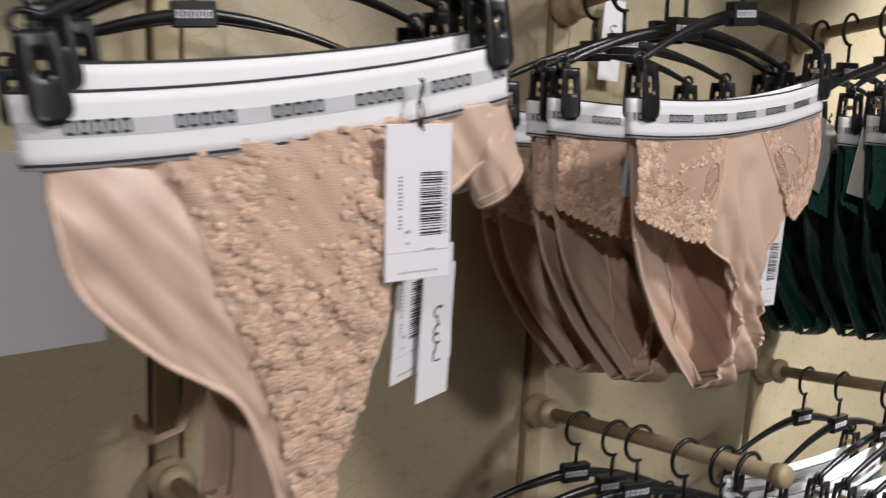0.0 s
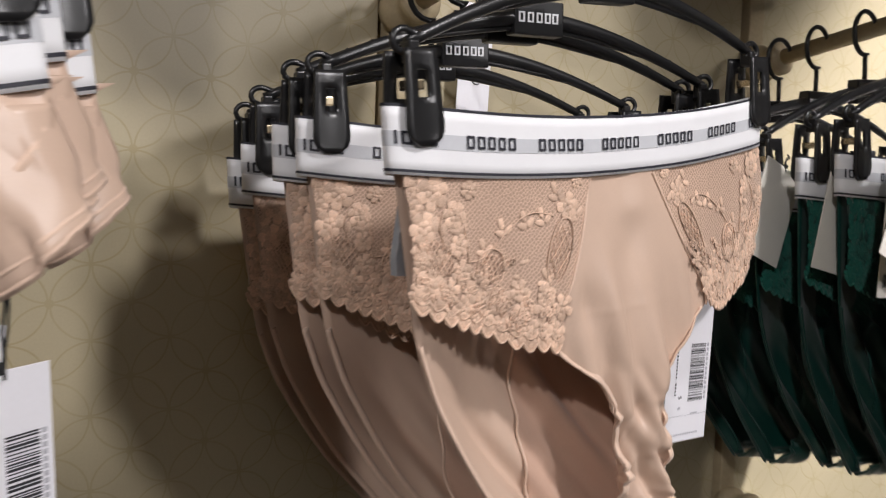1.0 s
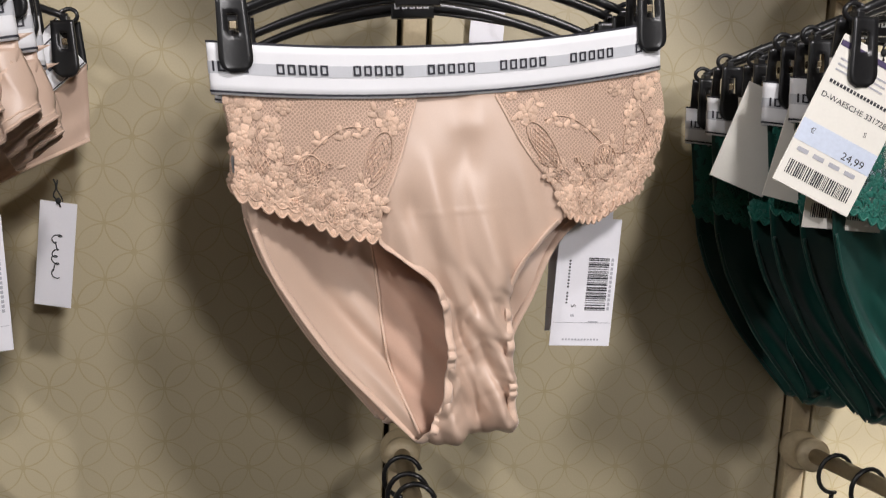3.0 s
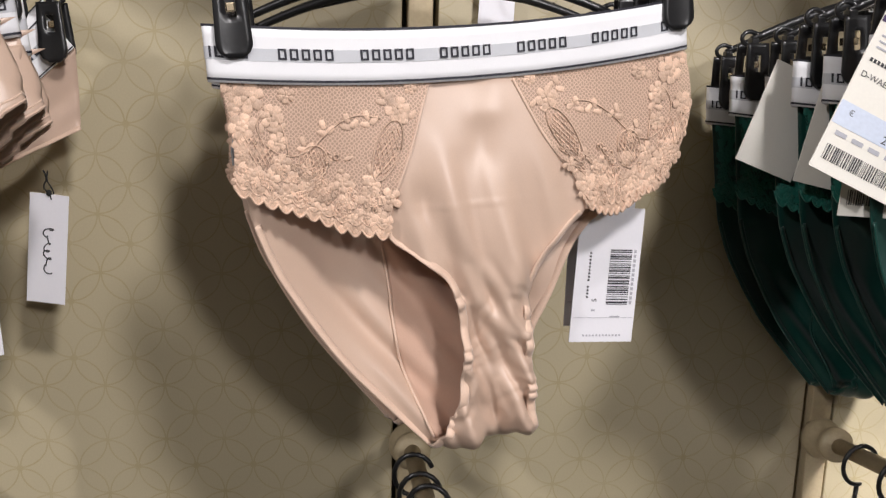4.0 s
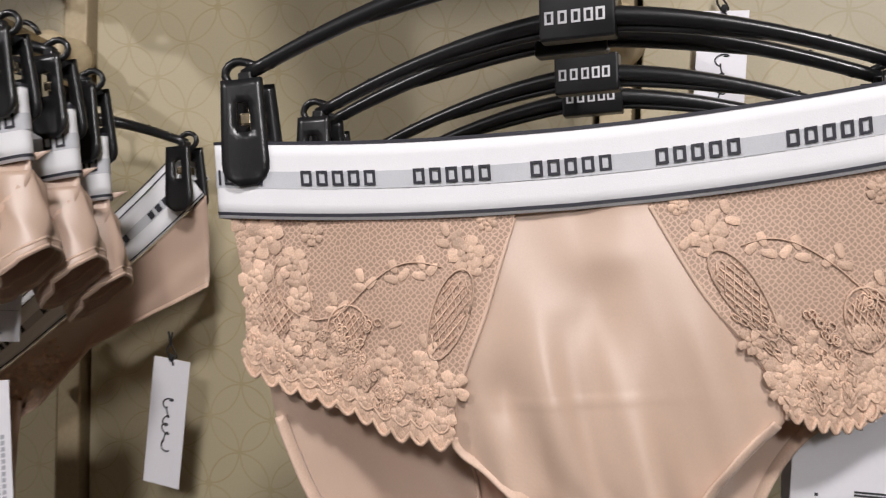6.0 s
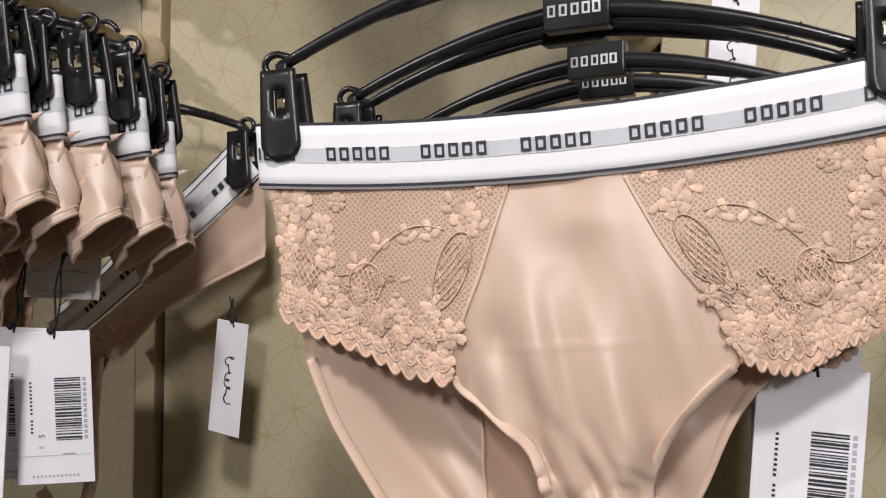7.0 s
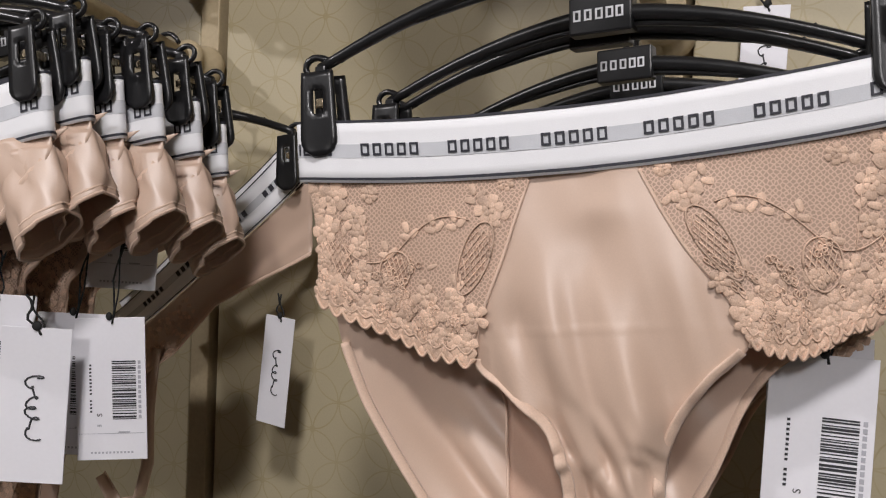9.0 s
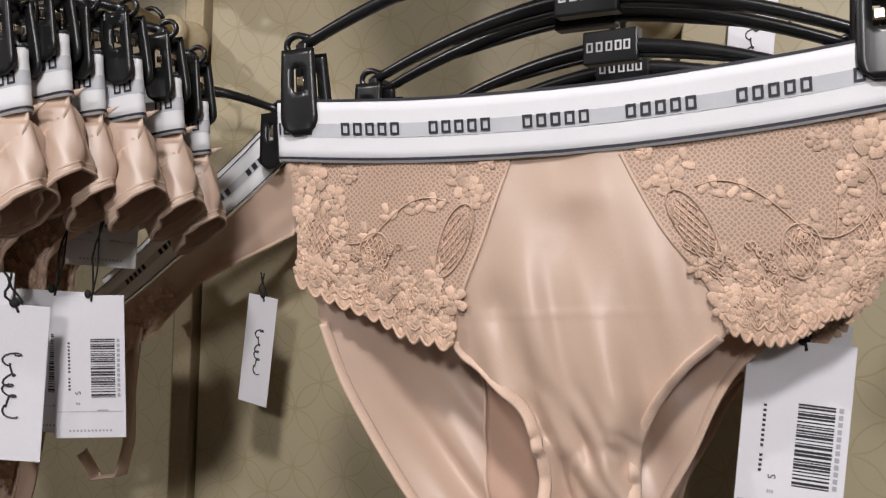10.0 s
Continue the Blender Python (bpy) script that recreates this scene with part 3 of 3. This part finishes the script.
    for u in (0.0, 1.0):
        bm = bmesh.new()
        tube(bm, [back(u, 0.36 + 0.64 * k / 70) + Vector((0.002 if u == 0 else -0.002, -0.0006 - 0.00008 * (k % 2), 0)) for k in range(71)], 0.0028, 8, 0.34)
        part("leg_elastic", bm, trim, rear)
    return ob


def thong(label, group, satin, trim, lining, lace, tulle):
    """A lace-fronted thong with soft side loops, on its clips."""
    ob = thing("lace_thong", label, "thong", group)
    waistband(ob, [-0.128, -0.076, -0.025, 0.026, 0.077, 0.126], THONG_CUT)
    le = [(-0.165, -0.1420), (-0.185, -0.1400), (-0.227, -0.1230), (-0.270, -0.0800), (-0.302, -0.0370), (-0.342, -0.0140), (-0.382, 0.0040), (-0.42, 0.012)]
    re = [(-0.165, 0.1420), (-0.185, 0.1400), (-0.207, 0.1180), (-0.228, 0.0700), (-0.262, 0.0600), (-0.293, 0.0560), (-0.385, 0.0345), (-0.42, 0.030)]
    ll = [(-0.165, -0.0860), (-0.172, -0.0840), (-0.249, -0.0475), (-0.329, -0.0060), (-0.383, 0.0120), (-0.42, 0.016)]
    lr = [(-0.165, 0.0730), (-0.225, 0.0640), (-0.293, 0.0530), (-0.36, 0.040), (-0.42, 0.027)]

    def yf(x, z):
        drop = max(0.0, -0.165 - z)
        side = max(0.0, abs(x) - 0.08) / 0.06
        return -belly(x, z, 0.0095) - 0.012 * math.sin(min(1, drop / 0.25) * math.pi) * max(0, 1 - x * x / 0.02) - 0.006 * side * math.sin(min(1, drop / 0.055) * math.pi)

    def wr(x, z):
        q, r = x * 0.75 + z * 0.66, x * 0.66 - z * 0.75
        side = max(0.0, min(1.0, (abs(x + 0.02) - 0.03) / 0.05))
        return 0.0050 * noise.noise((q * 75, 2.2, r * 9)) * (0.3 + side) + 0.0018 * noise.noise((q * 160, 5.2, r * 22))

    def lean(z):
        return 0.28 * min(0.0, z + 0.175)

    def sheet(u, v):
        z = -0.165 - 0.255 * v
        xl, xr = poly(z, le), poly(z, re)
        x = xl + (xr - xl) * u
        return Vector((x + lean(z), yf(x, z) - wr(x, z), z))

    bm = bmesh.new()
    grid(bm, sheet, 80, 90)
    front = part("front_panel", bm, satin, ob, "soft satin front", thick=0.0009)
    for u, s in ((0.0, 1), (1.0, -1)):
        bm = bmesh.new()
        tube(bm, [sheet(u, 0.06 + 0.94 * k / 80) + Vector((s * 0.002, -0.0005, 0)) for k in range(81)], 0.0026, 8, 0.4)
        part("leg_elastic", bm, trim, front)

    # the lace triangle
    def tri(u, v):
        z = -0.168 - 0.245 * v
        xl, xr = poly(z, ll), poly(z, lr)
        x = xl + (xr - xl) * u
        return Vector((x + lean(z), yf(x, z) - wr(x, z) - 0.0016, z))

    bm = bmesh.new()
    grid(bm, tri, 40, 60)
    panel_ob = part("lace_panel", bm, tulle, ob, "sheer tulle triangle with floral lace")
    rng = random.Random(31)
    bm = bmesh.new()
    for k in range(1000):
        u, v = rng.random(), rng.random() ** 1.25
        if v < 0.32 and 0.30 < u < 0.62 and rng.random() < 0.8:
            continue
        if v < 0.12 and u < 0.25 and rng.random() < 0.5:
            continue
        p = tri(u, v) + Vector((0, -rng.uniform(0.0002, 0.0010), 0))
        n = Vector((rng.uniform(-0.15, 0.15), -1, rng.uniform(-0.15, 0.15))).normalized()
        petal(bm, p, n, rng.uniform(0, 6.3), rng.uniform(0.0020, 0.0040), rng.uniform(0.0015, 0.0026), rng.uniform(0.1, 0.45))
    for k in range(100):
        u, v = rng.uniform(0.06, 0.94), rng.uniform(0.06, 0.9)
        if v < 0.32 and 0.30 < u < 0.62:
            continue
        p = tri(u, v) + Vector((0, -0.0015, 0))
        flower(bm, p, Vector((0, -1, 0)), rng.uniform(0.005, 0.0072), rng)
    tagged(part("lace_applique", bm, lace, panel_ob, "raised lace flowers"), kind="stuff")

    # side loops that bulge outward where front meets back
    for s in (1,):
        bm = bmesh.new()

        def loop(u, v):
            a = 2 * math.pi * u
            flare = 1.0 if s > 0 else 0.35
            c = Vector((0.119 + 0.013 * flare * v ** 1.2, 0, -0.172 - 0.050 * v * (0.4 + 0.6 * flare)))
            n = Vector((1, 0, 0)).lerp(Vector((0.80, 0, 0.60)), v * flare).normalized()
            p = c + n * (0.0215 - 0.001 * v) * math.cos(a) + Vector((0, 1, 0)) * (0.0095 + 0.0065 * v) * math.sin(a)
            p += Vector((1, 0.5, 0)) * 0.0046 * noise.noise((math.cos(a) * 2.2, v * 2.5, math.sin(a) * 2.2 + s))
            return Vector((s * p.x, p.y, p.z))

        grid(bm, loop, 36, 14, True)
        lp = part("side_loop", bm, satin, ob, "soft folded satin side", thick=0.001)
        for row in (0.88, 0.97):
            bm = bmesh.new()
            tube(bm, [loop(k / 36, row) for k in range(37)], 0.0009, 6)
            part("hem", bm, trim, lp)

    # the back: a narrow strip dropping from a shallow yoke
    def rear(u, v):
        z = -0.163 - 0.262 * v
        half = 0.139 * max(0.0, 1 - v / 0.17) ** 0.8 + 0.012 + 0.004 * v
        x = half * (2 * u - 1) + 0.02 * v
        return Vector((x + lean(z), belly(min(0.142, abs(x)), z, 0.0095) + 0.014 * math.sin(v * math.pi) + 0.002 * noise.noise((x * 60, 4, z * 30)), z))

    bm = bmesh.new()
    grid(bm, rear, 30, 60)
    part("back_strip", bm, satin, ob, "narrow satin back", thick=0.0009)
    bm = bmesh.new()
    n = 20
    tube(bm, [sheet(0.5, 0.985).lerp(rear(0.5, 0.99), k / n) + Vector((0, 0, -0.012 * math.sin(math.pi * k / n))) for k in range(n + 1)], 0.009, 10, 0.35)
    part("gusset", bm, lining, ob, "narrow gusset")
    return ob


# ---- tags ----
def written(text, size, x, y, z, mat, parent, turn=0.0):
    """Text standing on a card's -y face."""
    cu = bpy.data.curves.new("writing", "FONT")
    cu.body, cu.size, cu.align_x, cu.extrude = text, size, "LEFT", 0.00005
    tmp = bpy.data.objects.new("writing", cu)
    scene.collection.objects.link(tmp)
    me = bpy.data.meshes.new_from_object(tmp)
    bpy.data.objects.remove(tmp)
    me.materials.clear()
    me.materials.append(mat)
    ob = new("writing", me)
    ob.parent = parent
    ob.matrix_local = pose(x, y, z, 90, 0, 0) @ pose(0, 0, 0, 0, 0, turn)
    return ob


def bars(parent, name, mat, rects, y=-0.0006):
    bm = bmesh.new()
    for x0, x1, z0, z1 in rects:
        box(bm, x0, x1, y - 0.0001, y, z0, z1)
    return tagged(part(name, bm, mat, parent, smooth=False), kind="stuff")


def card(ob, w, h, mat):
    bm = box(bmesh.new(), -w / 2, w / 2, -0.0004, 0.0004, -h, 0, 0.0003)
    return part("card", bm, mat, ob, smooth=False)


def cord(ob, rise, lean=0.0):
    bm = bmesh.new()
    tube(bm, [(lean * (1 - k / 8) ** 1.0 + 0.002 * math.sin(k), 0.001 * math.cos(k * 2), -0.004 + rise * (1 - k / 8)) for k in range(9)], 0.0007, 6)
    tube(bm, [(0.002 + lean * (1 - k / 8) ** 1.4 + 0.0015 * math.sin(k + 2), 0.001, -0.004 + rise * (1 - k / 8)) for k in range(9)], 0.0006, 6)
    part("cord", bm, CORD, ob, "black cord")
    bm = bmesh.new()
    bmesh.ops.create_icosphere(bm, subdivisions=2, radius=0.0022, matrix=Matrix.Translation((0, -0.001, 0.001)) @ Matrix.Diagonal((1, 0.8, 1.3, 1)))
    part("knot", bm, CORD, ob, "black knot")


def swing_tag(label, group, w=0.046, h=0.092, barcode=True, rise=0.03, lean=0.0, letter="S"):
    ob = thing("swing_tag", label, "tag", group)
    c = card(ob, w, h, CARD)
    cord(ob, rise, lean)
    rng = random.Random(7)
    if barcode:
        rects, z = [], -0.028
        while z > -0.066:
            t = rng.choice((0.0005, 0.0008, 0.0012))
            rects.append((w * 0.02, w * 0.36, z - t, z))
            z -= t + rng.choice((0.0005, 0.0008, 0.0011))
        bars(c, "barcode", PRINT, rects)
        bars(c, "number", FAINT, [(w * 0.39, w * 0.43, -0.028 - 0.0032 * k - 0.0022, -0.028 - 0.0032 * k) for k in range(12)])
        bars(c, "code_line", PRINT, [(-w * 0.30, -w * 0.27, -0.030 - 0.0023 * k - 0.0012, -0.030 - 0.0023 * k) for k in range(14) if k != 9])
        bars(c, "small_print", FAINT, [(-w * 0.2 + 0.001 * k, -w * 0.2 + 0.001 * k + 0.0007, -0.0705, -0.069) for k in range(3)] + [(w * 0.1, w * 0.26, -0.0745, -0.0737)])
        bars(c, "fold_line", FAINT, [(-w * 0.47, w * 0.47, -h * 0.815, -h * 0.812)])
        bars(c, "web_line", FAINT, [(-w * 0.3 + 0.0024 * k, -w * 0.3 + 0.0024 * k + 0.0013, -h * 0.955, -h * 0.941) for k in range(12)])
        written(letter, 0.005, -w * 0.13, -0.0006, -0.064, PRINT, c, 90)
    else:
        bm = bmesh.new()
        pts = [(w * (0.10 * math.sin(k * 0.66) * (0.6 + 0.5 * math.sin(k * 0.21 + 1)) + 0.05 * math.cos(k * 0.31)), -0.0007, -h * (0.3 + 0.42 * k / 60 + 0.022 * math.cos(k * 0.66))) for k in range(61)]
        tube(bm, pts, 0.0005, 5, 1)
        part("flourish", bm, PRINT, c, "black pen-like flourish")
    return ob


def price_tag(group, text=True):
    ob = thing("price_tag", "cream card price tag with barcode on a green brief" if text else "blank back of a cream card price tag", "price tag", group)
    w, h = 0.058, 0.112
    c = card(ob, w, h, CREAM)
    if not text:
        cord(ob, 0.02)
        return ob
    rng = random.Random(3)
    bars(c, "top_stripe", PURPLE, [(-w / 2 + 0.0003, w / 2 - 0.0003, -0.0085, -0.0045)])
    bars(c, "price_field", PALEBLUE, [(-w / 2 + 0.0003, w / 2 - 0.0003, -0.080, -0.064)], -0.0005)
    bars(c, "small_print", FAINT, [(-w * 0.42, w * 0.2, -0.016 - 0.004 * k - 0.0012, -0.016 - 0.004 * k) for k in range(3)] + [(-w * 0.4 + 0.012 * k, -w * 0.4 + 0.012 * k + 0.008, -0.0865, -0.0835) for k in range(4)])
    rects, x = [], -w * 0.42
    while x < w * 0.40:
        t = rng.choice((0.0004, 0.0007, 0.001))
        rects.append((x, x + t, -0.104, -0.0935))
        x += t + rng.choice((0.0005, 0.0007, 0.001))
    bars(c, "barcode", PRINT, rects)
    bars(c, "code_line", PRINT, [(-w * 0.42 + 0.0026 * k, -w * 0.42 + 0.0026 * k + 0.0018, -0.0345, -0.032) for k in range(17)])
    if text:
        written("D-WAESCHE 3317285", 0.0056, -w * 0.44, -0.0006, -0.0455, PRINT, c)
        written("S", 0.005, w * 0.22, -0.0006, -0.057, PRINT, c)
        written("€", 0.0055, -w * 0.36, -0.0006, -0.0715, PRINT, c)
        written("24,99", 0.0078, w * 0.10, -0.0006, -0.078, PRINT, c)
    cord(ob, 0.02)
    return ob


# ---- the racks ----
def hang(x, y, base, turn, tilt):
    """A hanger's pose on the arm at that y: turn round z, tilt up to its +x end."""
    return pose(x, y, rod_top(y, base) + 0.0005, 0, -tilt, turn)


MID = POSTS[1]
g1, g2, g3 = "nude briefs on hangers", "nude thongs on hangers", "green briefs on hangers"
first_hanger = hanger("hangers on the arms")
first_brief = brief("nude satin high-waisted brief with lace sides and white waistband", g1, NUDE, TRIM, COTTON, LACE, TULLE)
m = hang(MID - 0.0064, -0.244, UPPER, 7.5, 5.8)
first_hanger.matrix_world, first_brief.matrix_world = m, m
for x, y, turn, tilt in ((0.1195, -0.182, -3.0, 2.6), (0.1140, -0.164, -4.5, 2.6), (0.115, -0.108, -5.5, 2.8), (0.112, -0.070, 0.0, 4.0)):
    m = hang(x, y, UPPER, turn, tilt)
    copy_thing(first_hanger, m)
    copy_thing(first_brief, m)

first_thong = thong("nude lace-fronted thong with white waistband and satin sides", g2, NUDE, TRIM, COTTON, LACE, TULLE)
LEFT = POSTS[0]
m = hang(LEFT - 0.026, -0.304, UPPER - 0.016, 3.0, 9.0)
first_thong.matrix_world = m
copy_thing(first_hanger, m)
for x, y, turn, tilt in ((-0.314, -0.285, 3.5, 8.5), (-0.308, -0.266, 5.0, 7.0), (-0.296, -0.249, 5.0, 8.0), (-0.297, -0.218, 7.0, 8.0), (-0.297, -0.188, 8.0, 6.0)):
    m = hang(x, y, UPPER, turn, tilt)
    copy_thing(first_hanger, m)
    copy_thing(first_thong, m)
# the one nearest the wall has slipped from one clip and hangs askew
m = hang(-0.297, -0.062, UPPER, -3.0, 5.0)
copy_thing(first_hanger, m)


def slipped_thong():
    ob = thing("slipped_thong", "nude thong slipped from one clip and hanging askew", "thong", g2)
    ob.matrix_world = pose(-0.162, -0.068, 1.449, 0, 0, 4)

    def top(u):
        return Vector((-0.172 * u, -0.010 * math.sin(math.pi * u), -0.146 * u - 0.010 * math.sin(math.pi * u)))

    def strip(u, h, dy):
        return top(u) + Vector((0.65, 0, -0.76)) * 0.031 * h * (1 - 0.25 * u) + Vector((0, dy + 0.002 * math.sin(9 * u), 0))

    low = [(-0.0, 0.020), (-0.085, 0.0200), (-0.105, -0.020), (-0.130, -0.066), (-0.172, -0.105), (-0.197, -0.142)]

    def edge(u):
        a = u * (len(low) - 2) + 1
        k = min(len(low) - 2, int(a))
        t = a - k
        return Vector((low[k][1] + (low[k + 1][1] - low[k][1]) * t, 0.004, low[k][0] + (low[k + 1][0] - low[k][0]) * t))

    for dy, lift in ((0.0, 0.0), (0.016, 0.012)):
        bm = bmesh.new()
        grid(bm, lambda u, v: strip(u, v, dy) + Vector((-lift * 0.4, 0, lift)), 40, 4)
        band = part("waistband", bm, WHITE, ob, "white elastic waistband", thick=0.0012)
        for name, h0, h1, mat in (("stripe", 0.385, 0.605, STRIPE), ("edging", 0.0, 0.03, INK), ("edging", 0.95, 0.98, INK)):
            bm = bmesh.new()
            grid(bm, lambda u, v: strip(u, h0 + (h1 - h0) * v, dy - 0.0009) + Vector((-lift * 0.4, 0, lift)), 40, 1)
            part(name, bm, mat, band)
        if dy == 0:
            for w in (0.03, 0.24, 0.46, 0.68):
                bm = bmesh.new()
                for k in range(5):
                    ua = w + 0.028 * k
                    grid(bm, lambda u, v: strip(ua + 0.017 * u, 0.41 + 0.17 * v, -0.0014), 1, 1)
                part("woven_mark", bm, INK, band, "black woven mark")

    def sheet(u, v):
        p = strip(u, 1.0, 0.0).lerp(edge(u), v)
        q = p.x * 0.65 - p.z * 0.76
        return p + Vector((0, 0.003 + 0.010 * math.sin(math.pi * v) * 0.4 - 0.006 * noise.noise((q * 60, 3, v * 2)) * v, 0))

    bm = bmesh.new()
    grid(bm, sheet, 40, 18)
    body = part("front_panel", bm, NUDE, ob, "crumpled satin front", thick=0.0009)
    bm = bmesh.new()
    tube(bm, [sheet(k / 40, 0.985) + Vector((0, -0.0006, 0)) for k in range(41)], 0.0024, 8, 0.4)
    part("leg_elastic", bm, TRIM, body)
    rng = random.Random(12)
    bm = bmesh.new()
    for k in range(150):
        p = sheet(rng.uniform(0.62, 0.98), rng.uniform(0.15, 0.95)) + Vector((0, -0.001, 0))
        petal(bm, p, Vector((0, -1, 0)), rng.uniform(0, 6), rng.uniform(0.002, 0.004), rng.uniform(0.0015, 0.0025), 0.3)
    tagged(part("lace_applique", bm, LACE, body, "raised lace flowers"), kind="stuff")
    bm = bmesh.new()

    def tail(u, v):
        pts = [(-0.128, -0.170), (-0.132, -0.225), (-0.132, -0.270), (-0.140, -0.300), (-0.165, -0.306), (-0.180, -0.285)]
        a = v * (len(pts) - 1)
        k = min(len(pts) - 2, int(a))
        t = a - k
        x, z = pts[k][0] + (pts[k + 1][0] - pts[k][0]) * t, pts[k][1] + (pts[k + 1][1] - pts[k][1]) * t
        return Vector((x + (0.018 * (1 - v) + 0.004) * (u - 0.5), 0.004 + 0.004 * math.sin(5 * u + 4 * v), z + 0.006 * (u - 0.5) * v))

    grid(bm, tail, 8, 30)
    part("back_strip", bm, NUDE, ob, "narrow satin strip", thick=0.0012)
    return ob


slipped_thong()

first_green = brief("emerald green satin brief with lace sides and white waistband", g3, GREEN, GREEN, GREEN, GREENLACE, GREENNET, words=True)
RIGHT = POSTS[2]
spots = ((0.515, -0.245, 8.0, 2.0), (0.512, -0.205, 4.0, 4.0), (0.508, -0.172, 6.0, 3.0), (0.506, -0.138, 2.0, 5.0), (0.506, -0.092, 3.0, 2.0), (0.505, -0.052, 0.0, 3.0))
for k, (x, y, turn, tilt) in enumerate(spots):
    m = hang(x, y, UPPER, turn, tilt)
    copy_thing(first_hanger, m)
    if k == 0:
        first_green.matrix_world = m
    else:
        copy_thing(first_green, m)
for base_x, ys in ((MID, (-0.30, -0.272, -0.235, -0.17, -0.14, -0.085)), (RIGHT, (-0.30, -0.265, -0.22, -0.19, -0.13, -0.08))):
    rng = random.Random(int(base_x * 1000))
    for y in ys:
        m = hang(base_x + rng.uniform(-0.004, 0.004), y, LOWER, rng.uniform(-9, 9), rng.uniform(-3, 3))
        copy_thing(first_hanger, m)
        copy_thing(first_green, m)

# the row above, whose swing tag hangs down into the rack
for base_x, source in ((LEFT, first_brief), (MID, first_brief), (RIGHT, first_green)):
    rng = random.Random(int(base_x * 977) + 3)
    for y in (-0.29, -0.24, -0.185, -0.12, -0.06):
        m = hang(base_x + rng.uniform(-0.004, 0.004), y, TOP, rng.uniform(-4, 5), rng.uniform(-3, 3))
        copy_thing(first_hanger, m)
        copy_thing(source, m)

# tags on the nude briefs
t1 = "tags on the briefs"
barcode_tag = swing_tag("white card swing tag with barcode on black cord", t1, letter="S")
barcode_tag.matrix_world = pose(0.2385, -0.212, 1.331, 0, 2, 8)
copy_thing(barcode_tag, pose(0.236, -0.196, 1.338, 0, 0, 4))
copy_thing(barcode_tag, pose(-0.236, -0.322, 1.412, 0, -2, 3))
long_tag = swing_tag("white card swing tag with barcode on a long black cord", t1, letter="S", rise=0.075, lean=0.014)
long_tag.matrix_world = pose(-0.168, -0.240, 1.323, 0, -3, 27) @ Matrix.Diagonal((0.94, 1, 0.96, 1))
copy_thing(long_tag, pose(-0.190, -0.248, 1.325, 0, 1, 28))
for x, y, z, turn, lean in ((-0.214, -0.284, 1.337, 36, 3), (-0.196, -0.200, 1.430, 30, 2)):
    copy_thing(barcode_tag, pose(x, y, z, 0, lean, turn))
plain_tag = swing_tag("white card swing tag with a black flourish", t1, 0.0305, 0.088, False, 0.022, -0.006)
plain_tag.matrix_world = pose(-0.167, -0.062, 1.313, 0, 5, -6)
copy_thing(plain_tag, pose(-0.188, -0.276, 1.318, 0, 2, 28) @ Matrix.Diagonal((1.35, 1, 1.05, 1)))
big = thing("blank_card", "large blank white card hanging behind a thong", "card")
card(big, 0.075, 0.118, CARD)
cord(big, 0.02)
big.matrix_world = pose(-0.430, -0.215, 1.386, 0, -2, 5)
copy_thing(plain_tag, pose(0.190, -0.014, 1.545, 0, 2, 0))

# price tags on the green briefs
p = price_tag("price tags")
p.matrix_world = pose(0.4026, -0.270, 1.4478, -3, 24, 0) @ Matrix.Diagonal((1, 1, 0.9, 1))
copy_thing(p, pose(0.404, -0.252, 1.4335, 0, 3, 3))
blank = price_tag("price tags", False)
blank.matrix_world = pose(0.404, -0.205, 1.420, 0, 12, 0) @ Matrix.Diagonal((0.85, 1, 0.68, 1))
copy_thing(blank, pose(0.392, -0.155, 1.424, 0, 20, 5))

# a grey plastic theft tag inside the side of a brief
ob = thing("theft_tag", "grey plastic wedge-shaped theft tag inside a brief", "theft tag")
ob.matrix_world = pose(0.006, -0.247, 1.385, 0, 4, 20)
bm = bmesh.new()
prof = [(0.0, 0.028), (0.005, 0.02), (0.0085, -0.02), (0.007, -0.028), (-0.007, -0.028), (-0.0085, -0.02), (-0.005, 0.02)]
lo = [bm.verts.new((x, -0.002, z)) for x, z in prof]
hi = [bm.verts.new((x, 0.002, z)) for x, z in prof]
bm.faces.new(lo)
bm.faces.new(hi[::-1])
for k in range(len(prof)):
    j = (k + 1) % len(prof)
    bm.faces.new((lo[k], hi[k], hi[j], lo[j]))
part("body", bm, SECURITY, ob, smooth=False)
